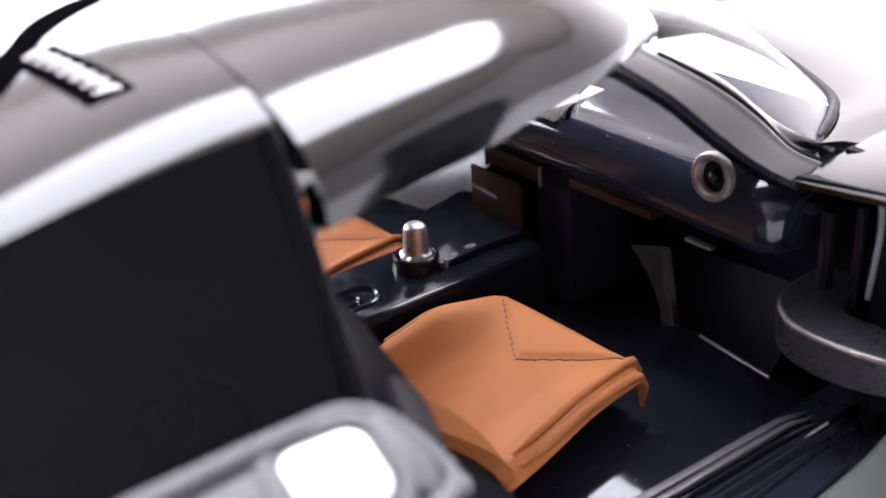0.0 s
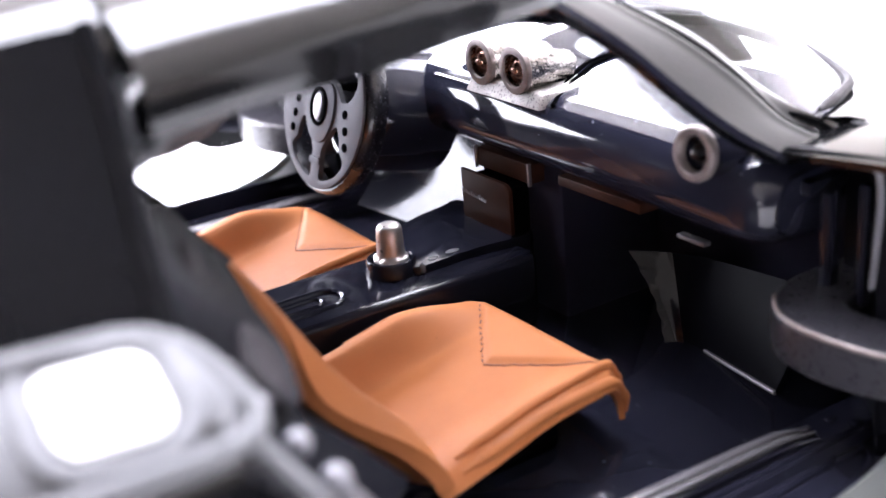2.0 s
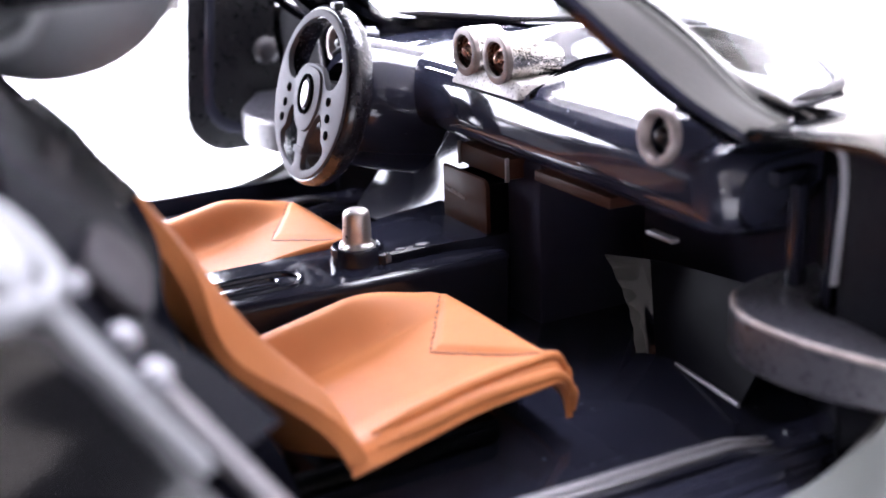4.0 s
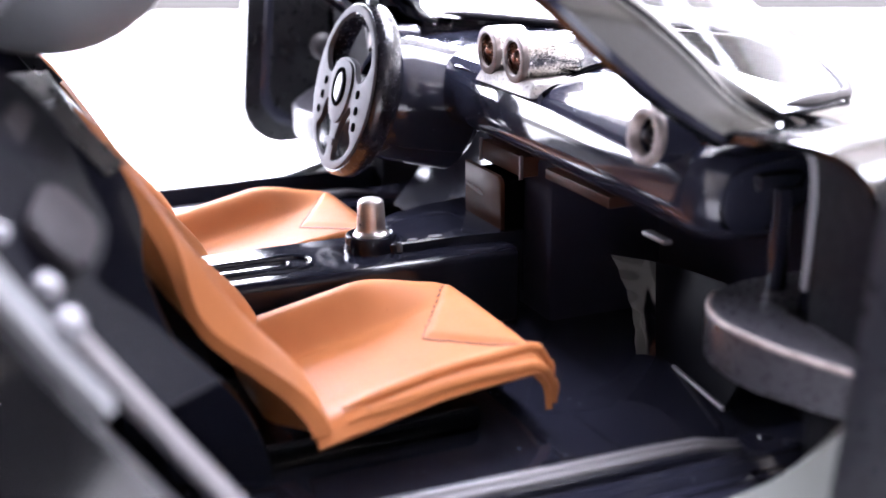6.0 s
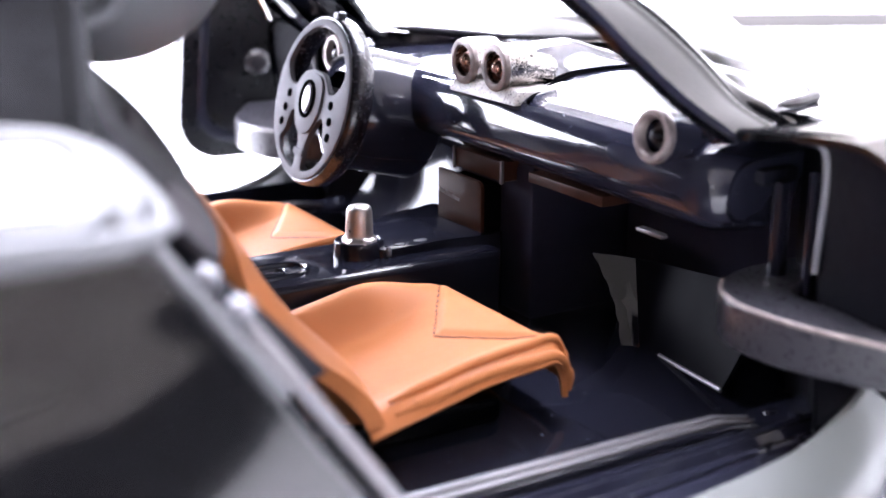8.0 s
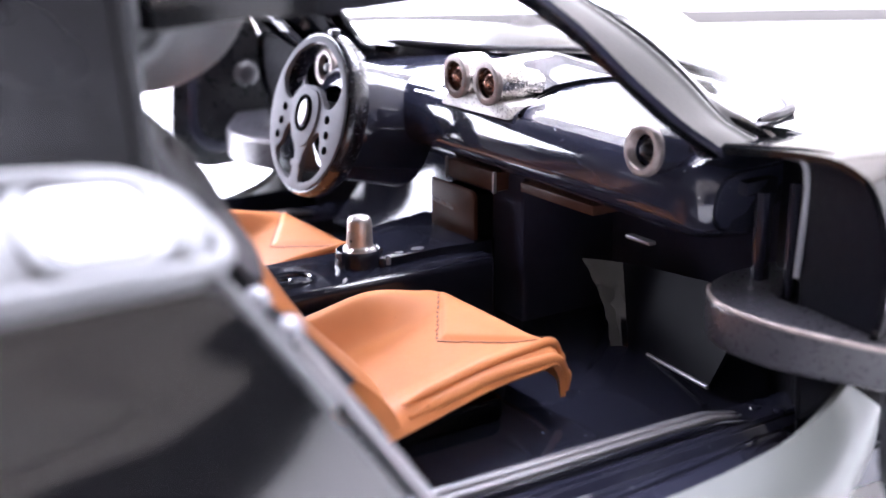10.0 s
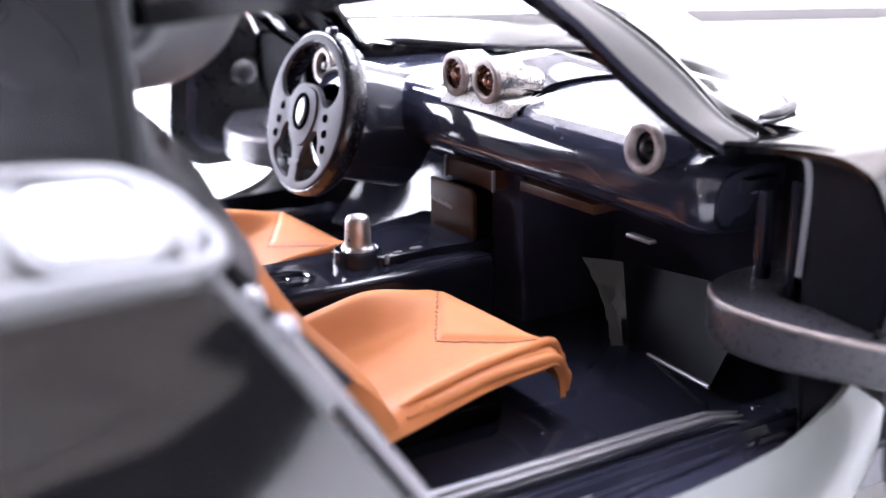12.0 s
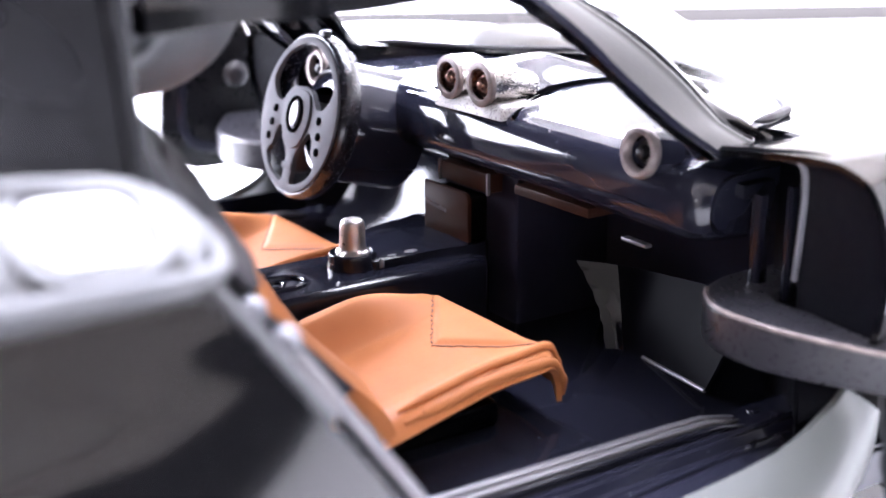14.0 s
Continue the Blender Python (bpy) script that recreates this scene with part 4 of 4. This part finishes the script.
# hinge arms and raised doors
ARM_PATH = [(2.45, -3.3, 1.47), (1.8, -3.28, 1.47), (1.48, -3.5, 1.47), (1.44, -3.95, 1.47), (1.6, -4.5, 1.47), (1.85, -5.1, 1.47), (2.0, -5.6, 1.47)]


def arm():
    pts = [spline(ARM_PATH, k / 36) for k in range(37)]
    bm = sweep(pts, soft_rect(0.5, 0.36, 0.06))
    for v in bm.verts:
        v.co.x += 0.35 * (1.65 - v.co.z) * smoothstep(0.0, 1.2, -3.7 - v.co.y)
    return bm


# thin silver tube that draws the highlight along the arm's upper edge
def arm_highlight():
    pts = [Vector(spline(ARM_PATH, k / 36)) for k in range(37)]
    path = []
    for k in range(9, 36):
        d = (pts[k + 1] - pts[k - 1]).normalized()
        path.append(pts[k] + Vector((0.232 * d.y, -0.232 * d.x, 0.162)))
    return sweep(path, circle(0.02, 8))


FAR_ARM = [(2.45, 3.3, 1.47), (1.8, 3.28, 1.47), (1.3, 3.5, 1.47), (1.05, 3.95, 1.47), (1.08, 4.5, 1.47), (1.4, 5.1, 1.47), (1.7, 5.6, 1.47)]
part("door_hinge_arm", arm(), ARM, car, "gunmetal plastic door hinge arm")
part("arm_highlight", arm_highlight(), BEZEL, car, "highlight along the hinge arm's edge, modelled as a bright tube")
part("door_hinge_arm", sweep([spline(FAR_ARM, k / 36) for k in range(37)], soft_rect(0.5, 0.36, 0.06)), ARM, car, "gunmetal plastic door hinge arm")


def on_door(x, z, h):
    return (1.8 + x + 0.1 * z, -5.45 - h - 0.1 * (z / 2.3) ** 2, 3.25 + z)


def door():
    return plate(soft_rect(2.3, 4.6, 0.6, 8), on_door, 0.4, 0.08)


for door_part in both("door", door, SATIN, "black inner side of the raised door"):
    side = 1 if door_part.name == "door" else -1
    turn = (lambda bm: bm) if side == 1 else mirrored
    part("door_lining", turn(plate(soft_rect(1.9, 4.2, 0.5, 8), lambda x, z, h: on_door(x, z, -h + 0.01), 0.06, 0.02, [soft_rect(1.66, 3.9, 0.4, 8)])), BLACK, door_part, "raised black rim of the door lining")
    for x in (-0.55, -0.29):
        part("chrome_line", turn(sweep([on_door(x + 0.66 * k / 8, 0.35 - 1.2 * k / 8, -0.03) for k in range(9)], circle(0.03, 6))), CHROME, door_part, "thin chrome line")
    part("door_pull", turn(lathe([(0.0, 0.09), (0.1, 0.08), (0.16, 0.04), (0.18, -0.02)], on_door(-0.15, -1.1, 0.0), (0, 1, 0), 24)), ARM, door_part, "dark grey round pull")

# roof lining bulge beside the seat
both("headliner", lambda: grid(lambda u, v: (-2.4 + 0.75 * math.sin(math.pi * u) * math.cos(2 * math.pi * v), -1.9 + 0.7 * math.sin(math.pi * u) * math.sin(2 * math.pi * v),
                                              3.96 - 0.66 * math.cos(math.pi * u)), 24, 36, wrap_v=True), DULL_GREY, "dark rounded lining under the roof")

ROOF_HOOK = [(-3.12, -3.32, 3.66), (-2.98, -3.31, 3.69), (-2.82, -3.3, 3.72), (-2.73, -3.3, 3.8), (-2.68, -3.3, 3.93)]
both("roof_hook", lambda: sweep([spline(ROOF_HOOK, k / 24) for k in range(25)], circle(0.05, 10), up=(0, 1, 0)), DULL_GREY, "curved grey bracket under the roof rail")

# wheels
for x in (3.62, -5.6):
    for s in (-1, 1):
        w = part("wheel", lathe([(0.6, -0.45), (1.25, -0.5), (1.42, -0.35), (1.38, -0.33), (1.38, -0.29), (1.43, -0.27), (1.435, -0.06), (1.39, -0.04), (1.39, 0.04), (1.435, 0.06), (1.43, 0.27), (1.38, 0.29), (1.38, 0.33), (1.42, 0.35), (1.25, 0.5), (0.6, 0.45)], (x, s * 3.95, GROUND + 1.44), (0, s, 0), 48), RUBBER,
                 car, "black rubber tyre on a dark rim", at=(x, s * 3.95, GROUND + 1.44))
        part("rim", lathe([(0.95, -0.3), (0.98, 0.4), (0.9, 0.42), (0.3, 0.3), (0, 0.33)], (x, s * 3.95, GROUND + 1.44), (0, s, 0), 32), GREY, w, "dark grey rim")

# shoulder hatch
def on_shoulder(x, y, h):
    """A point over the sloping shoulder; y runs outwards, h away from it."""
    return (-3.53 + x, -4.59 - 0.86 * y - 0.5 * h, 3.255 - 0.5 * y - 0.06 * x - 0.25 * y * y + 0.86 * h)


HATCH, HATCH_IN, PANEL = soft_rect(0.66, 0.58, 0.18, 6), soft_rect(0.5, 0.44, 0.12, 6), soft_rect(0.44, 0.38, 0.1, 6)
both("hatch_frame", lambda: plate(HATCH, lambda x, y, h: on_shoulder(x, y, h - 0.03), 0.06, 0.025, [HATCH_IN]), DULL_GREY, "grey rounded frame on the shoulder")
both("hatch_well", lambda: plate(HATCH_IN, lambda x, y, h: on_shoulder(x, y, h - 0.035), 0.02), SATIN, "dark groove round the panel in the shoulder")
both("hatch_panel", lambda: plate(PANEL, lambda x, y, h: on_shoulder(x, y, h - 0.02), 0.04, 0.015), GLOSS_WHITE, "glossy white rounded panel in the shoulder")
BEAD = [(-7.6, -4.62, 3.2), (-5.6, -4.56, 3.46), (-4.6, -4.47, 3.46), (-4.1, -4.41, 3.43), (-3.6, -4.35, 3.385), (-3.3, -4.31, 3.335), (-3.13, -4.4, 3.26), (-3.04, -4.6, 3.15), (-3.03, -4.76, 3.06),
        (-3.2, -4.84, 3.04), (-3.7, -4.86, 3.06), (-4.6, -4.88, 3.05), (-6.0, -4.92, 2.96), (-7.6, -4.95, 2.8)]
both("shoulder_bead", lambda: sweep([spline(BEAD, k / 96) for k in range(97)], circle(0.05, 10), up=(0, 0.3, 1)), DULL_GREY, "raised grey bead round the shoulder")
# small domes at the jamb's bright spots; their pale colour carries the highlight
for x, y, z, r in ((-2.745, -4.44, 2.71, 0.07), (-2.69, -4.66, 2.62, 0.075), (-2.6, -4.68, 2.46, 0.045), (-2.9, -4.49, 2.98, 0.045)):
    both("jamb_glint_stud", lambda: lathe([(0.0, -0.4 * r), (0.9 * r, -0.4 * r), (r, 0.0), (0.8 * r, 0.5 * r), (0.35 * r, 0.75 * r), (0, 0.8 * r)], (x, y, z), (0.7, -0.35, 0.55), 20), PALE, "small round stud, highlight put into its pale colour")


def canopy_z(x, y):
    """The rear deck's height at (x, y)."""
    u = (-2.885 - x) / 5.235
    c = min((abs(y) / (3.36 + 0.1 * u)) ** (1 / 0.72), 1.0)
    low, top = 4.12 - 0.8 * u ** 1.6, 4.74 - 1.5 * u ** 1.5
    return low + (top - low) * (1 - c * c) ** 0.4


def deck_gap(u, v):
    x, y = spline([(-4.1, -2.25), (-3.72, -1.95), (-3.46, -1.66), (-3.2, -1.52), (-2.98, -1.46)], u)
    y += (v - 0.5) * (0.34 - 0.2 * u)
    return (x, y, canopy_z(x, y) + 0.012)


both("deck_gap", lambda: grid(deck_gap, 24, 6, thick=0.02), VOID, "black curved gap in the rear deck")
for k in range(7):
    x, y = lerp((-3.6, -2.0), (-3.49, -2.64), k / 6)
    both("louvre", lambda: sweep([(x - 0.07, y + 0.02, canopy_z(x - 0.07, y + 0.02) - 0.005), (x, y, canopy_z(x, y) + 0.022), (x + 0.07, y - 0.02, canopy_z(x + 0.07, y - 0.02) + 0.005)], circle(0.014, 8)),
         GLOSS_WHITE, "small bright louvre on the rear deck")
both("louvre_bed", lambda: grid(lambda u, v: (lambda x, y: (x, y, canopy_z(x, y) + 0.012))(-3.6 + 0.11 * u + 0.26 * (v - 0.5), -1.94 - 0.76 * u), 16, 6, thick=0.02), VOID, "dark slot under the louvres")
